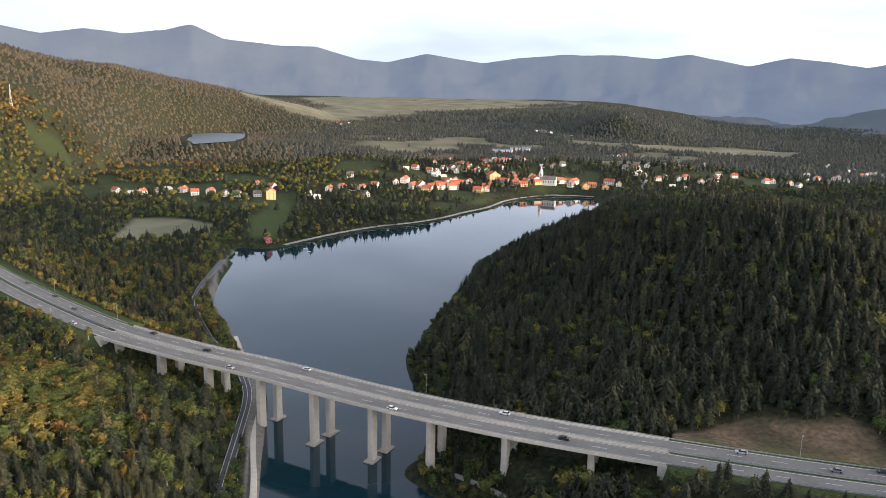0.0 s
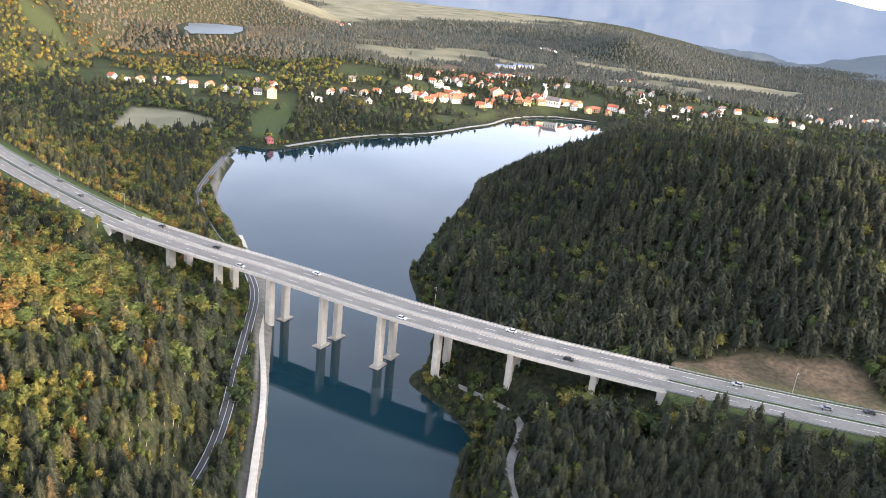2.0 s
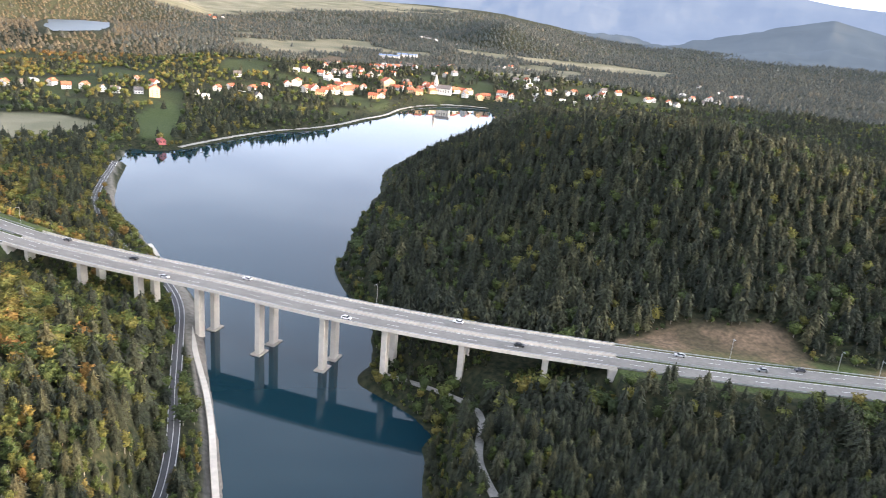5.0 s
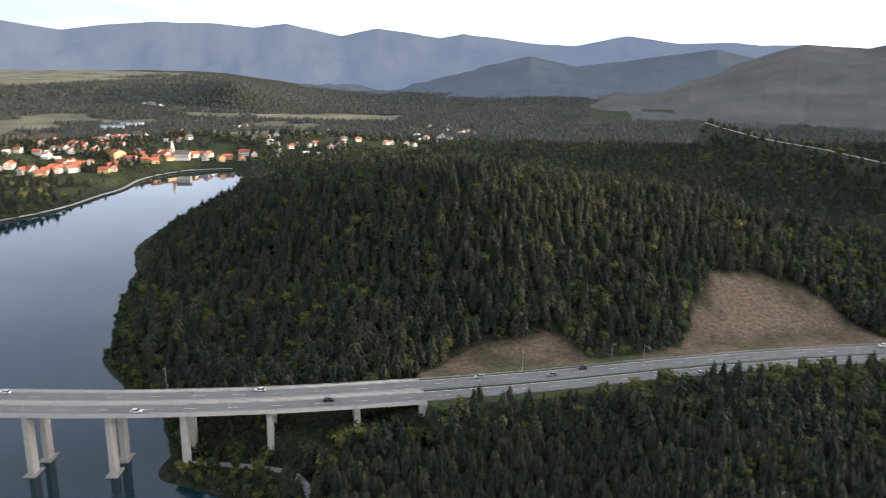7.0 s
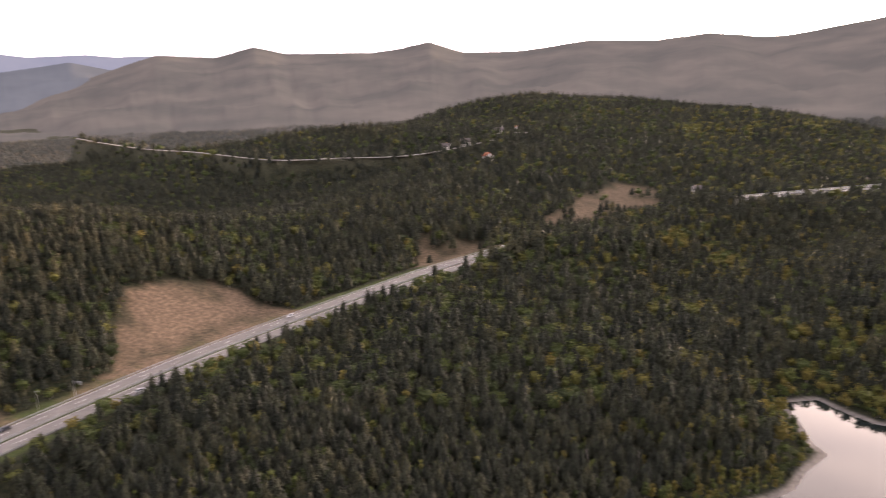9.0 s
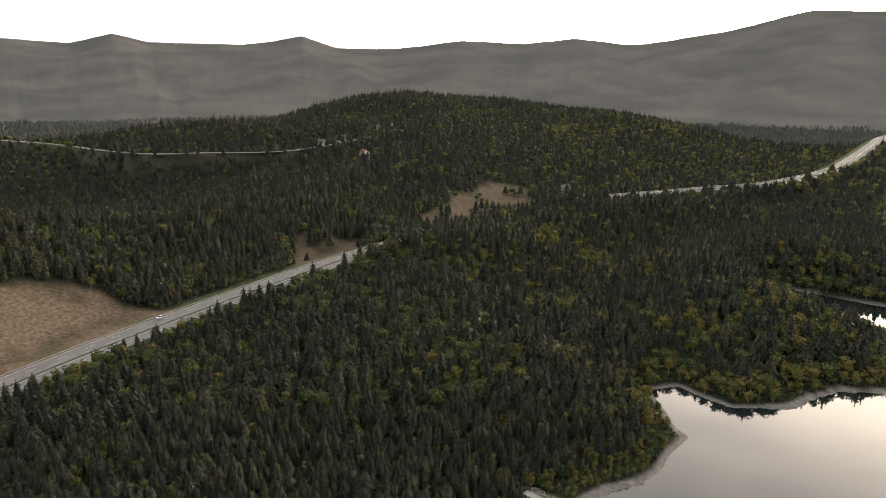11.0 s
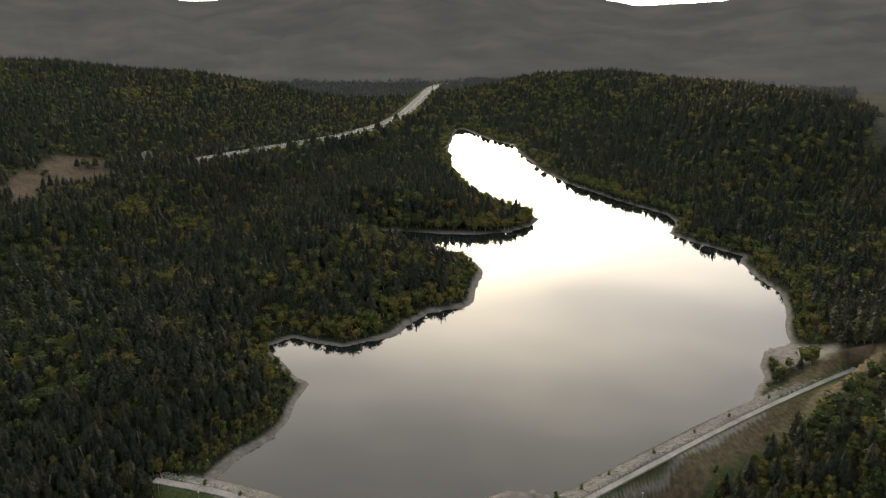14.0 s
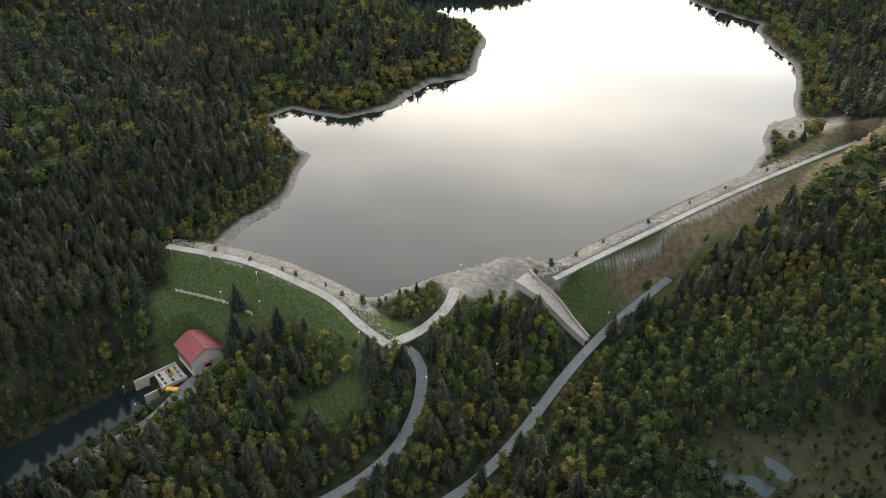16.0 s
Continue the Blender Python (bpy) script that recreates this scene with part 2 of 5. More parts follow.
def line_distance(line, x, y):
    """The distance to a line, and how far along its points the nearest place lies."""
    best, where = np.full(np.shape(x), 1e9), np.zeros(np.shape(x))
    for i, (a, b) in enumerate(zip(line[:-1], line[1:])):
        dx, dy = b[0] - a[0], b[1] - a[1]
        u = np.clip(((x - a[0]) * dx + (y - a[1]) * dy) / max(dx * dx + dy * dy, 1e-9), 0, 1)
        d = np.hypot(x - a[0] - u * dx, y - a[1] - u * dy)
        near = d < best
        best, where = np.where(near, d, best), np.where(near, i + u, where)
    return best, where


def inside(poly, x, y):
    r = np.zeros(np.shape(x), bool)
    for (ax, ay), (bx, by) in zip(poly, [*poly[1:], poly[0]]):
        if ay != by:
            r ^= ((ay > y) != (by > y)) & (x < (bx - ax) * (y - ay) / (by - ay) + ax)
    return r


def signed(poly, x, y):
    """Distance from a shore: below zero in the water."""
    d, _ = line_distance([*poly, poly[0]], x, y)
    return np.where(inside(poly, x, y), -d, d)


LEVEL_B = 16.3
LAKE_A_WEST = [(185, 1135), (133, 1138), (88, 1106), (48, 1057), (19, 989), (-11, 943), (-38, 896), (-69, 858), (-105, 829), (-137, 792), (-165, 749), (-180, 726), (-189, 709), (-205, 706), (-222, 708), (-221, 691),
               (-214, 640), (-207, 598), (-195, 554), (-184, 521), (-171, 495), (-152, 464), (-139, 438), (-131, 420), (-113, 376), (-101, 344), (-93, 316), (-87, 294), (-79, 267), (-73, 242), (-69, 221), (-63, 190), (-45, 150)]
LAKE_A_EAST = [(20, 150), (0, 190), (-4, 207), (-1, 224), (-1, 234), (3, 242), (-3, 255), (-13, 270), (-19, 281), (-18, 291), (-16, 311), (-15, 333), (-25, 371), (-32, 399), (-34, 422), (-29, 437), (-26, 462), (-18, 513), (-8, 566),
               (2, 608), (7, 665), (20, 708), (53, 782), (98, 846), (150, 955), (186, 1060)]
CANAL = [(-20, 160), (20, 146), (60, 110), (96, 76), (104, 64), (108, 52), (111, 46), (116, 34), (121, 26), (124, 25), (128, 28), (127, 40), (121, 53), (117, 65), (104, 86), (70, 124), (25, 168)]
CANAL_BANK = [(118, 24), (110, 36), (102, 52), (94, 70), (104, 66), (108, 54), (112, 46), (122, 28)]
LAKE_A = LAKE_A_WEST + LAKE_A_EAST
LAKE_B_WEST = [(164, -3), (167, -2), (178, -13), (185, -24), (193, -31), (207, -37), (221, -45), (229, -41), (241, -40), (262, -36), (268, -49), (258, -57), (249, -67), (251, -81), (253, -92), (264, -103), (274, -118), (274, -137),
               (280, -145), (295, -153), (320, -170), (343, -176), (375, -160), (399, -142), (436, -138), (416, -167), (398, -197), (393, -225), (402, -249), (419, -267), (455, -262), (505, -257), (571, -272), (644, -295), (749, -335), (890, -408)]
LAKE_B_EAST = [(903, -423), (798, -412), (747, -418), (673, -389), (579, -363), (525, -355), (458, -355), (423, -357), (393, -361), (372, -352), (350, -326), (325, -327), (298, -331), (288, -335), (282, -324), (253, -310), (230, -303), (210, -286),
               (188, -262), (177, -254), (177, -238), (164, -223), (155, -217), (147, -203), (140, -195), (135, -184), (131, -167), (126, -148), (120, -122), (117, -104), (117, -96), (123, -91), (126, -83), (125, -74), (124, -57), (123, -46),
               (121, -39), (124, -34), (131, -30), (139, -23), (150, -15), (157, -8)]
LAKE_B = LAKE_B_WEST + LAKE_B_EAST
POND = [(-660, 1800), (-610, 1850), (-550, 1840), (-515, 1700), (-500, 1585), (-547, 1490), (-600, 1600)]
POND_Z = 40.0

# the motorway's centre line and height; the bridge lies between two of its stations
NEAR_EDGE = [(-560, 690), (-430, 570), (-315, 466), (-206, 378), (-147, 343), (-94, 318), (-39, 290), (16, 267), (68, 250), (118, 236), (170, 224), (225, 210), (278, 193), (348, 167), (412, 141), (530, 76), (640, 0), (705, -60), (770, -160), (830, -250),
             (960, -360), (1200, -490), (1380, -585), (1480, -660)]
ROAD_Z = 26.4
edge = spline(NEAR_EDGE, 5.0)
tangent = np.gradient(edge, axis=0)
tangent /= np.linalg.norm(tangent, axis=1)[:, None]
normal = np.c_[-tangent[:, 1], tangent[:, 0]]
AXIS = edge + normal * 8.7
AXIS_COARSE = AXIS[::4]
START = int(np.argmin(np.hypot(edge[:, 0] + 190, edge[:, 1] - 368)))
END = int(np.argmin(np.hypot(edge[:, 0] - 73, edge[:, 1] - 248.5)))


def axis_height(x):
    """The motorway climbs gently on its way east."""
    return ROAD_Z + 8 * smooth(700, 1500, np.asarray(x, float)) + 5 * smooth(-260, -520, np.asarray(x, float))


DAM_LEFT = spline([(168, 15), (156, 0), (146, -10), (133, -19), (121, -26), (107, -30), (97, -34)], 4)
DAM_RIGHT = spline([(106, -90), (113, -116), (127, -173), (137, -222), (142, -252)], 4)
DAM_Z = 20.0
# lesser roads: x, y, z
PROMENADE = spline([(-215, 640, 4), (-196, 520, 4), (-160, 440, 4), (-128, 392, 4), (-115, 368, 4), (-106, 343, 4), (-99, 305, 4), (-93, 269, 4), (-87, 236, 4), (-84, 208, 4), (-84, 180, 5)], 4)
LAKE_WALK = spline([(-180, 722, 2), (-160, 757, 2), (-132, 800, 2), (-100, 838, 2), (-65, 866, 2), (-33, 903, 2), (-5, 951, 2), (26, 998, 2), (54, 1066, 2), (92, 1114, 2), (150, 1150, 2)], 8)
ROAD_DOWN = spline([(97, -34, 19.6), (96, -39, 18), (90, -41, 15), (80, -36, 12), (72, -28, 10), (68, -20, 8.5), (66, -11, 7), (64, 0, 6), (58, 14, 6)], 3)
ROAD_SPUR = spline([(97, -34, 19.6), (101, -46, 18.5), (108, -56, 18), (116, -62, 17.6)], 3)
ROAD_FOOT = spline([(106, -134, 8), (99, -115, 6.5), (90, -96, 6), (80, -79, 6), (66, -58, 6), (58, -43, 6), (54, -30, 6), (48, -10, 6)], 4)
PATH_SHORE = spline([(-14, 284, 3), (-2, 275, 4), (8, 266, 5), (18, 253, 7), (21, 240, 8), (15, 212, 10), (16, 190, 12)], 4)
VALLEY_ROAD = spline([(1000, 1000, 60), (840, 746, 60), (785, 604, 60), (711, 455, 60), (731, 379, 60), (762, 295, 61), (892, 233, 66), (960, 200, 70)], 12)
HYDRO = spline([(121, 14, 3.3), (117, 19, 3.4), (108, 28, 4), (98, 48, 5), (80, 70, 6)], 4)
CHUTE = spline([(113, -82, 17.6), (109, -84, 16.5), (104, -88, 13), (97, -91, 9.0), (91, -93.5, 6.3)], 2)
STATION_PAD = [(119, 16), (124, 9), (137, 15), (134, 24), (129, 30), (120, 26)]
MINOR_ROADS = [PROMENADE, LAKE_WALK, ROAD_DOWN, ROAD_SPUR, ROAD_FOOT, PATH_SHORE, VALLEY_ROAD, HYDRO]

# bare road cuts, meadows and fields
PLAIN = [(-821, 2540), (-796, 2788), (-645, 3072), (-853, 3795), (-382, 4500), (87, 4400), (647, 3805), (574, 3442), (161, 3245), (-280, 2856), (-499, 2459), (-650, 2403)]
FIELD_EAST = [(440, 2110), (600, 2160), (760, 2170), (870, 2080), (801, 1850), (588, 1915), (464, 1975)]
QUARRY = [(-134, 1554), (-55, 1780), (0, 1749), (-73, 1430)]
CUT_1 = [(86, 268), (119, 290), (148, 276), (156, 248), (120, 258)]
CUT_2 = [(170, 243), (206, 246), (240, 270), (268, 283), (300, 280), (316, 250), (303, 204), (230, 226)]
CUT_3 = [(396, 158), (430, 188), (499, 198), (508, 142), (470, 128), (403, 138)]
CUT_4 = [(529, 78), (582, 120), (680, 104), (764, 72), (745, 26), (623, 20)]
MEADOW = [(-248, 850), (-233, 944), (-200, 846), (-192, 735), (-213, 722)]
FALLOW = [(-366, 808), (-321, 820), (-272, 786), (-262, 731), (-330, 680)]
LAWN = [(126, 6), (134, 22), (150, 20), (160, 6), (140, -14), (128, -20), (124, -16), (124, -6)]
LAWN_2 = [(119, -26), (110, -30), (104, -29), (104, -24), (112, -20)]
DAM_LAWN = [(104, -92), (96, -100), (94, -112), (104, -140), (112, -170), (124, -215), (134, -250), (141, -250), (126, -173), (113, -118)]
DAM_SLIP = [(112, -114), (118, -140), (127, -186), (134, -228), (128, -224), (119, -190), (110, -150), (106, -126)]
GLADE = [(86, -10), (93, -8), (92, -22), (84, -22)]
SPILLWAY = [(106, -83), (113, -82), (112, -92), (105, -91)]
BEACH = [(112, -60), (124, -60), (126, -86), (116, -90), (110, -78)]
SPIT = [(158, -232), (177, -238), (177, -254), (160, -262), (152, -250)]
POOL = [(24, -97), (44, -95), (49, -106), (42, -122), (36, -152), (14, -142)]
PUDDLES = [[(41, -100), (38, -98), (35, -101), (33, -105), (28, -107), (27, -103), (32, -99.5), (36, -96.5), (41, -97.5)], [(37, -112), (35.5, -110), (31, -109), (28.5, -111), (30, -114), (34, -113.5)]]

NEAR_HILLS = [(132, 540, 58, 74, 170, 4), (275, 385, 56, 105, 75, -35), (-225, 175, 50, 85, 85, -20), (-520, 420, 40, 130, 160, 0), (90, 120, 14, 60, 55, 0), (235, 95, 18, 95, 55, -15), (230, -20, 12, 45, 40, 0), (340, -90, 14, 60, 45, -40), (440, 62, 16, 90, 30, -25), (640, -90, 14, 70, 30, -50), (470, -150, 22, 90, 50, -35)]
FAR_HILLS = [(-600, 1640, 30, 240, 130, 20), (-300, 1080, 12, 170, 90, 20), (-190, 1290, 24, 150, 80, 5), (330, 1420, 16, 250, 120, 0), (420, 640, 8, 180, 200, 0), (870, 480, 44, 130, 260, 0), (1200, 250, 50, 280, 250, 0), (340, -520, 30, 190, 120, -20), (110, -380, 22, 130, 90, 20), (560, -520, 28, 200, 120, -30), (60, -260, 16, 60, 80, 0), (520, 260, 26, 130, 70, -20), (1500, 110, 46, 260, 210, 0), (1250, 330, 24, 120, 100, 20), (1300, -150, 22, 200, 100, -15), (700, -720, 52, 280, 170, -22), (1150, -760, 48, 260, 160, -30)]
# skylines of the wooded ridges: compass, height in degrees over the eye, distance
RIDGES_N = [(-60, 3.2, 1700, .5), (-45, 3.4, 1700, .5), (-32, 2.4, 1900, .5), (-27.5, 1.3, 2100, .55), (-25, 1.2, 2250, .62), (-21.5, .5, 2500, .76), (-16.5, -.4, 2650, .8), (-12.5, -1.3, 2700, .8), (-8, -2.6, 2700, .8), (3, -2.6, 2700, .8), (8.5, -2.3, 2500, .86), (11.8, -.8, 2500, .86), (15, -1.2, 2500, .86), (20, -1.5, 2500, .88), (24, -1.5, 2500, .86), (30, -.1, 2450, .7), (33.6, .7, 2400, .6), (37, -.1, 2350, .6), (41, .5, 2350, .6), (46.6, 1.3, 2300, .6), (49.5, .5, 2300, .6)]
RIDGES_E = [(52, 1.5, 2300, .6), (56, 1.2, 2300, .6), (58.7, 1.9, 2300, .6), (61, 1.35, 2350, .6), (67.3, 1.1, 2350, .6), (71.5, 1.95, 2350, .6), (74.2, 1.0, 2350, .6), (78.4, .9, 2350, .6), (83.3, 1.65, 2300, .55), (87.9, 1.4, 2250, .55), (91.6, 2.0, 2250, .6), (96.6, 1.3, 2250, .68)]
RIDGES_S = [(101.9, 2.2, 2300, .72), (107.1, 3.55, 2300, .76), (112.6, 3.35, 2300, .76), (117.8, 3.05, 2300, .74), (120.3, 2.3, 2300, .72), (123.6, 1.95, 2250, .65), (127.1, 1.35, 2200, .55), (132.5, 1.6, 2200, .5), (137.4, 2.4, 2100, .5), (150, 2.8, 2000, .5), (300, 3.0, 1500, .45)]
RIDGES = RIDGES_N + RIDGES_E + RIDGES_S
EYE = (-20.0, 5.0, 152.0)


def hills(rows, x, y):
    z = 0
    for hx, hy, amp, sx, sy, turn in rows:
        c, s = math.cos(radians(turn)), math.sin(radians(turn))
        u, v = (x - hx) * c + (y - hy) * s, -(x - hx) * s + (y - hy) * c
        z = z + amp * np.exp(-0.5 * ((u / sx) ** 2 + (v / sy) ** 2))
    return z


def land(x, y):
    """The height of the ground, and the masks of its cover."""
    x, y = np.asarray(x, float), np.asarray(y, float)
    r = np.hypot(x - EYE[0], y - EYE[1])
    az = np.degrees(np.arctan2(x - EYE[0], y - EYE[1]))
    az = np.where(az < -60, az + 360, az)
    ra = np.array([q[0] for q in RIDGES])
    el, dist, rise = (np.interp(az, ra, [q[c] for q in RIDGES]) for c in (1, 2, 3))
    z = 7 + 4 * fbm(x, y, 90, 3, 5) + hills(NEAR_HILLS, x, y) + hills(FAR_HILLS, x, y)
    low_hill = smooth(8, 22, az) * smooth(175, 145, az)
    floor = (100 - 85 * low_hill) * smooth(1500, 4200, r)
    z = z + floor + 6 * fbm(x, y, 300, 4, 9) * smooth(500, 1500, r)
    top = EYE[2] + np.tan(np.radians(el)) * dist
    rough = 1 + (0.26 * fbm(x, y, 420, 4, 21) + 0.10 * fbm(x, y, 150, 3, 22)) * smooth(1.0, 0.85, r / dist)
    ridge = top * np.sin(0.5 * math.pi * np.clip((r / dist - rise) / (1 - rise), 0, 1)) ** 1.25 * rough
    back = top - (top - 60) * smooth(1.0, 1.7, r / dist)
    ridge = np.where(r > dist, back, ridge)
    z = np.maximum(z, ridge * (1 - low_hill))
    # the lakes
    da, dc = signed(LAKE_A, x, y), signed(CANAL, x, y)
    wob = 3.0 * fbm(x, y, 18, 3, 3)
    da = np.minimum(da, dc) + wob * np.where(r > 450, 1, 0.35)
    z = np.where(da > 0, np.minimum(z, 1.0 + da * 0.55 + 0.02 * da * da), z)
    z = np.where((da > 0) & (y > 560) & (x > -40) & (x < 260), np.minimum(z, 1.0 + da * (0.55 - 0.22 * smooth(560, 720, y))), z)
    z = np.where(da > 0, 0.2 + (z - 0.2) * smooth(-2, 22, da), np.maximum(-7, da * 0.45))
    db = signed(LAKE_B, x, y) + 0.35 * wob
    low = LEVEL_B + 0.9 * smooth(0, 7, db) + np.maximum(0, z - LEVEL_B) * smooth(0, 1, (db - 4) / np.where(y < -300 - 0.12 * (x - 300), 300, 41))
    z = np.where(db > 0, np.where(z > LEVEL_B, low, z + (LEVEL_B + 0.8 - z) * smooth(26, 3, db)), np.maximum(LEVEL_B - 7, LEVEL_B + db * 0.4))
    # the dams
    dl, wl_ = line_distance(DAM_LEFT, x, y)
    dr, wr_ = line_distance(DAM_RIGHT, x, y)
    dd = np.minimum(dl, dr)
    face = np.minimum(np.where((wl_ > 1) & (wl_ < len(DAM_LEFT) - 1.01), dl, 1e9), np.where((wr_ > 0.01) & (wr_ < len(DAM_RIGHT) - 1.01), dr, 1e9))
    z = np.maximum(z, DAM_Z - 0.25 - 0.46 * np.maximum(0, dd - 2.6))
    z = np.where(dr < 6, np.minimum(z, DAM_Z - 0.25 + 0.5 * np.maximum(0, dr - 2.4)), z)
    marsh = signed(POOL, x, y)
    z = np.where(marsh < 10, 6.0 + (z - 6.0) * smooth(0, 10, marsh), z)
    dp = signed(POND, x, y)
    z = np.where(dp < 60, POND_Z + 0.6 + (z - POND_Z - 0.6) * smooth(0, 60, dp), z)
    z = np.where(dp < 0, POND_Z - 3, z)
    # the motorway's bed and the lesser roads
    dm, w = line_distance(AXIS_COARSE, x, y)
    off_bridge = (w * 4 < START) | (w * 4 > END)
    bed = axis_height(x) - 0.35
    south = line_distance(AXIS_COARSE - normal[::4] * 30, x, y)[0] < line_distance(AXIS_COARSE + normal[::4] * 30, x, y)[0]
    z = np.where(off_bridge, bed + (z - bed) * smooth(14, 42, dm), z)
    z = z + off_bridge * south * 9.0 * smooth(14, 27, dm) * smooth(120, 50, dm) * smooth(405, 440, x) * smooth(670, 630, x)
    z = np.where(~off_bridge & (da > 0), np.minimum(z, 21.0 + np.maximum(0, dm - 14) * 0.8), z)
    for k, reach in ((START, 40), (END, 34)):
        de = np.hypot(x - AXIS[k][0], y - AXIS[k][1])
        z = np.where(~off_bridge & (dm < 18) & (da > 0), np.maximum(z, 24.2 - 0.62 * np.maximum(0, de - 5)), z)
    dn, nz = np.full(x.shape, 1e9), np.zeros(x.shape)
    for road in MINOR_ROADS:
        d, u = line_distance(road[:, :2], x, y)
        rz = np.interp(u, np.arange(len(road)), road[:, 2]) - 0.25
        nz = np.where(d < dn, rz, nz)
        dn = np.minimum(dn, d)
    z = np.where(dn < 14, nz + (z - nz) * smooth(3.2, 14, dn), z)
    dk, uk = line_distance(CHUTE[:, :2], x, y)
    kz = np.interp(uk, np.arange(len(CHUTE)), CHUTE[:, 2]) - 1.2
    z = np.where(dk < 11, np.minimum(z, kz + np.maximum(0, dk - 6.5) * 1.2), z)
    pad = signed(STATION_PAD, x, y)
    z = np.where(pad < 4, np.minimum(z, 2.4 + np.maximum(0, pad) * 0.6), z)
    z = np.where(dc < 1.0, -1.6, z)
    bare = np.zeros(x.shape)
    for poly in (CUT_1, CUT_2, CUT_3, CUT_4):
        bare = np.maximum(bare, smooth(4, -2, signed(poly, x, y) + 5 * fbm(x, y, 12, 2, 8) + 9 * fbm(x, y, 40, 2, 18)) * (0.40 + 0.75 * smooth(-0.35, 0.3, fbm(x, y, 13, 4, 28))))
    bare = np.where(x > 380, bare * 0.62, bare)
    bare = np.maximum(bare, 0.7 * smooth(4, -5, signed(DAM_SLIP, x, y) + 5 * fbm(x, y, 26, 2, 77)))
    sand = 0.85 * smooth(4.0, 2.0, db) * smooth(-6, -1, db) * (z > LEVEL_B - 2) * (face > 9)
    sand = np.maximum(sand, 0.9 * (face < 9) * (db < 8.5) * smooth(1.2, 2.0, face))
    for poly in (BEACH, SPIT):
        sand = np.maximum(sand, smooth(3, -1, signed(poly, x, y)))
    sand = np.maximum(sand, 0.8 * smooth(6.5, 4.5, da) * (da > -3) * (x < -55) * (y < 400))
    sand = np.maximum(sand, 0.7 * smooth(3.0, 1.0, da) * (da > -3) * (x < -55) * (y < 700))
    grass = smooth(4, 0, np.minimum.reduce([signed(p, x, y) for p in (MEADOW, LAWN, LAWN_2, DAM_LAWN, GLADE)]))
    grass = np.maximum(grass, np.maximum(smooth(12, 9, face) * (db > 4), 0.2 * smooth(2, -3, marsh)))
    slip = (db > 9) * smooth(2.6, 4.5, dr) * smooth(12.5, 9, dr + 4 * fbm(x, y, 14, 2, 67)) * (0.7 + 0.3 * smooth(-0.3, 0.25, fbm(x, y, 12, 2, 66))) * smooth(3, 7, wr_)
    bare = np.maximum(bare, 0.9 * slip)
    bare = np.maximum(bare, 0.12 * smooth(3, -2, marsh + 4 * fbm(x, y, 9, 2, 68)))
    grass = np.maximum(grass, off_bridge * np.where(south, smooth(15.5, 13.5, dm), smooth(20, 16, dm)))
    field = smooth(8, 0, signed(FALLOW, x, y))
    patch = fbm(x, y, 150, 3, 31)
    plain = smooth(40, -60, signed(PLAIN, x, y) + 150 * fbm(x, y, 260, 3, 33)) * smooth(-0.55, -0.4, patch)
    plain = np.maximum(plain, smooth(25, -15, signed(FIELD_EAST, x, y) + 30 * fbm(x, y, 90, 3, 34)))
    scraps = smooth(0.16, 0.24, patch) * smooth(1350, 1500, r) * smooth(3300, 2800, r) * smooth(16, 11, np.abs(az - 5)) * (r < rise * dist)
    field = np.maximum(field, np.maximum(plain, 0.8 * scraps))
    # no field here: far ground paled slightly in colour for distance haze
    field = np.maximum(field, 0.04 * smooth(1250, 1500, r))
    bare = np.maximum(bare, 0.7 * smooth(15, -10, signed(QUARRY, x, y) + 20 * fbm(x, y, 40, 2, 36)))
    grass = np.maximum(grass, 0.55 * smooth(0.0, 0.15, fbm(x, y, 60, 3, 37)) * (np.abs(az - 0) < 30) * smooth(880, 950, r) * smooth(1500, 1350, r) * (da > 12))
    field = np.maximum(field, 0.25 * smooth(10, 4, line_distance(VALLEY_ROAD[:, :2], x, y)[0] + 8 * fbm(x, y, 60, 2, 38)))
    masks = dict(dk=dk, dc=dc, da=da, db=db, dm=dm, dn=dn, dd=dd, south=south, face=face, bare=bare, sand=sand, grass=grass, field=field, off=off_bridge, r=r, az=az, dp=dp, dist=dist)
    return z, masks


def height(x, y):
    return float(land(np.array([x]), np.array([y]))[0][0])


def mesh_object(name, verts, faces_flat, sizes, mats, face_mats=None, smooth_faces=False, attrs=(), parent=None):
    """A mesh from arrays: corners, the faces' corners one after another, and the corners of each face."""
    me = bpy.data.meshes.new(name)
    verts, faces_flat, sizes = np.asarray(verts, np.float32), np.asarray(faces_flat, np.int32), np.asarray(sizes, np.int32)
    me.vertices.add(len(verts))
    me.vertices.foreach_set("co", verts.ravel())
    me.loops.add(len(faces_flat))
    me.loops.foreach_set("vertex_index", faces_flat)
    me.polygons.add(len(sizes))
    me.polygons.foreach_set("loop_start", np.r_[0, np.cumsum(sizes)[:-1]].astype(np.int32))
    for m in mats:
        me.materials.append(m)
    if face_mats is not None:
        me.polygons.foreach_set("material_index", np.asarray(face_mats, np.int32))
    me.polygons.foreach_set("use_smooth", np.full(len(sizes), smooth_faces))
    for key, kind, data in attrs:
        a = me.attributes.new(key, kind, 'POINT')
        a.data.foreach_set("color" if kind == 'FLOAT_COLOR' else "value", np.asarray(data, np.float32).ravel())
    me.update(calc_edges=True)
    ob = new(name, me)
    if parent:
        ob.parent = parent
    return ob


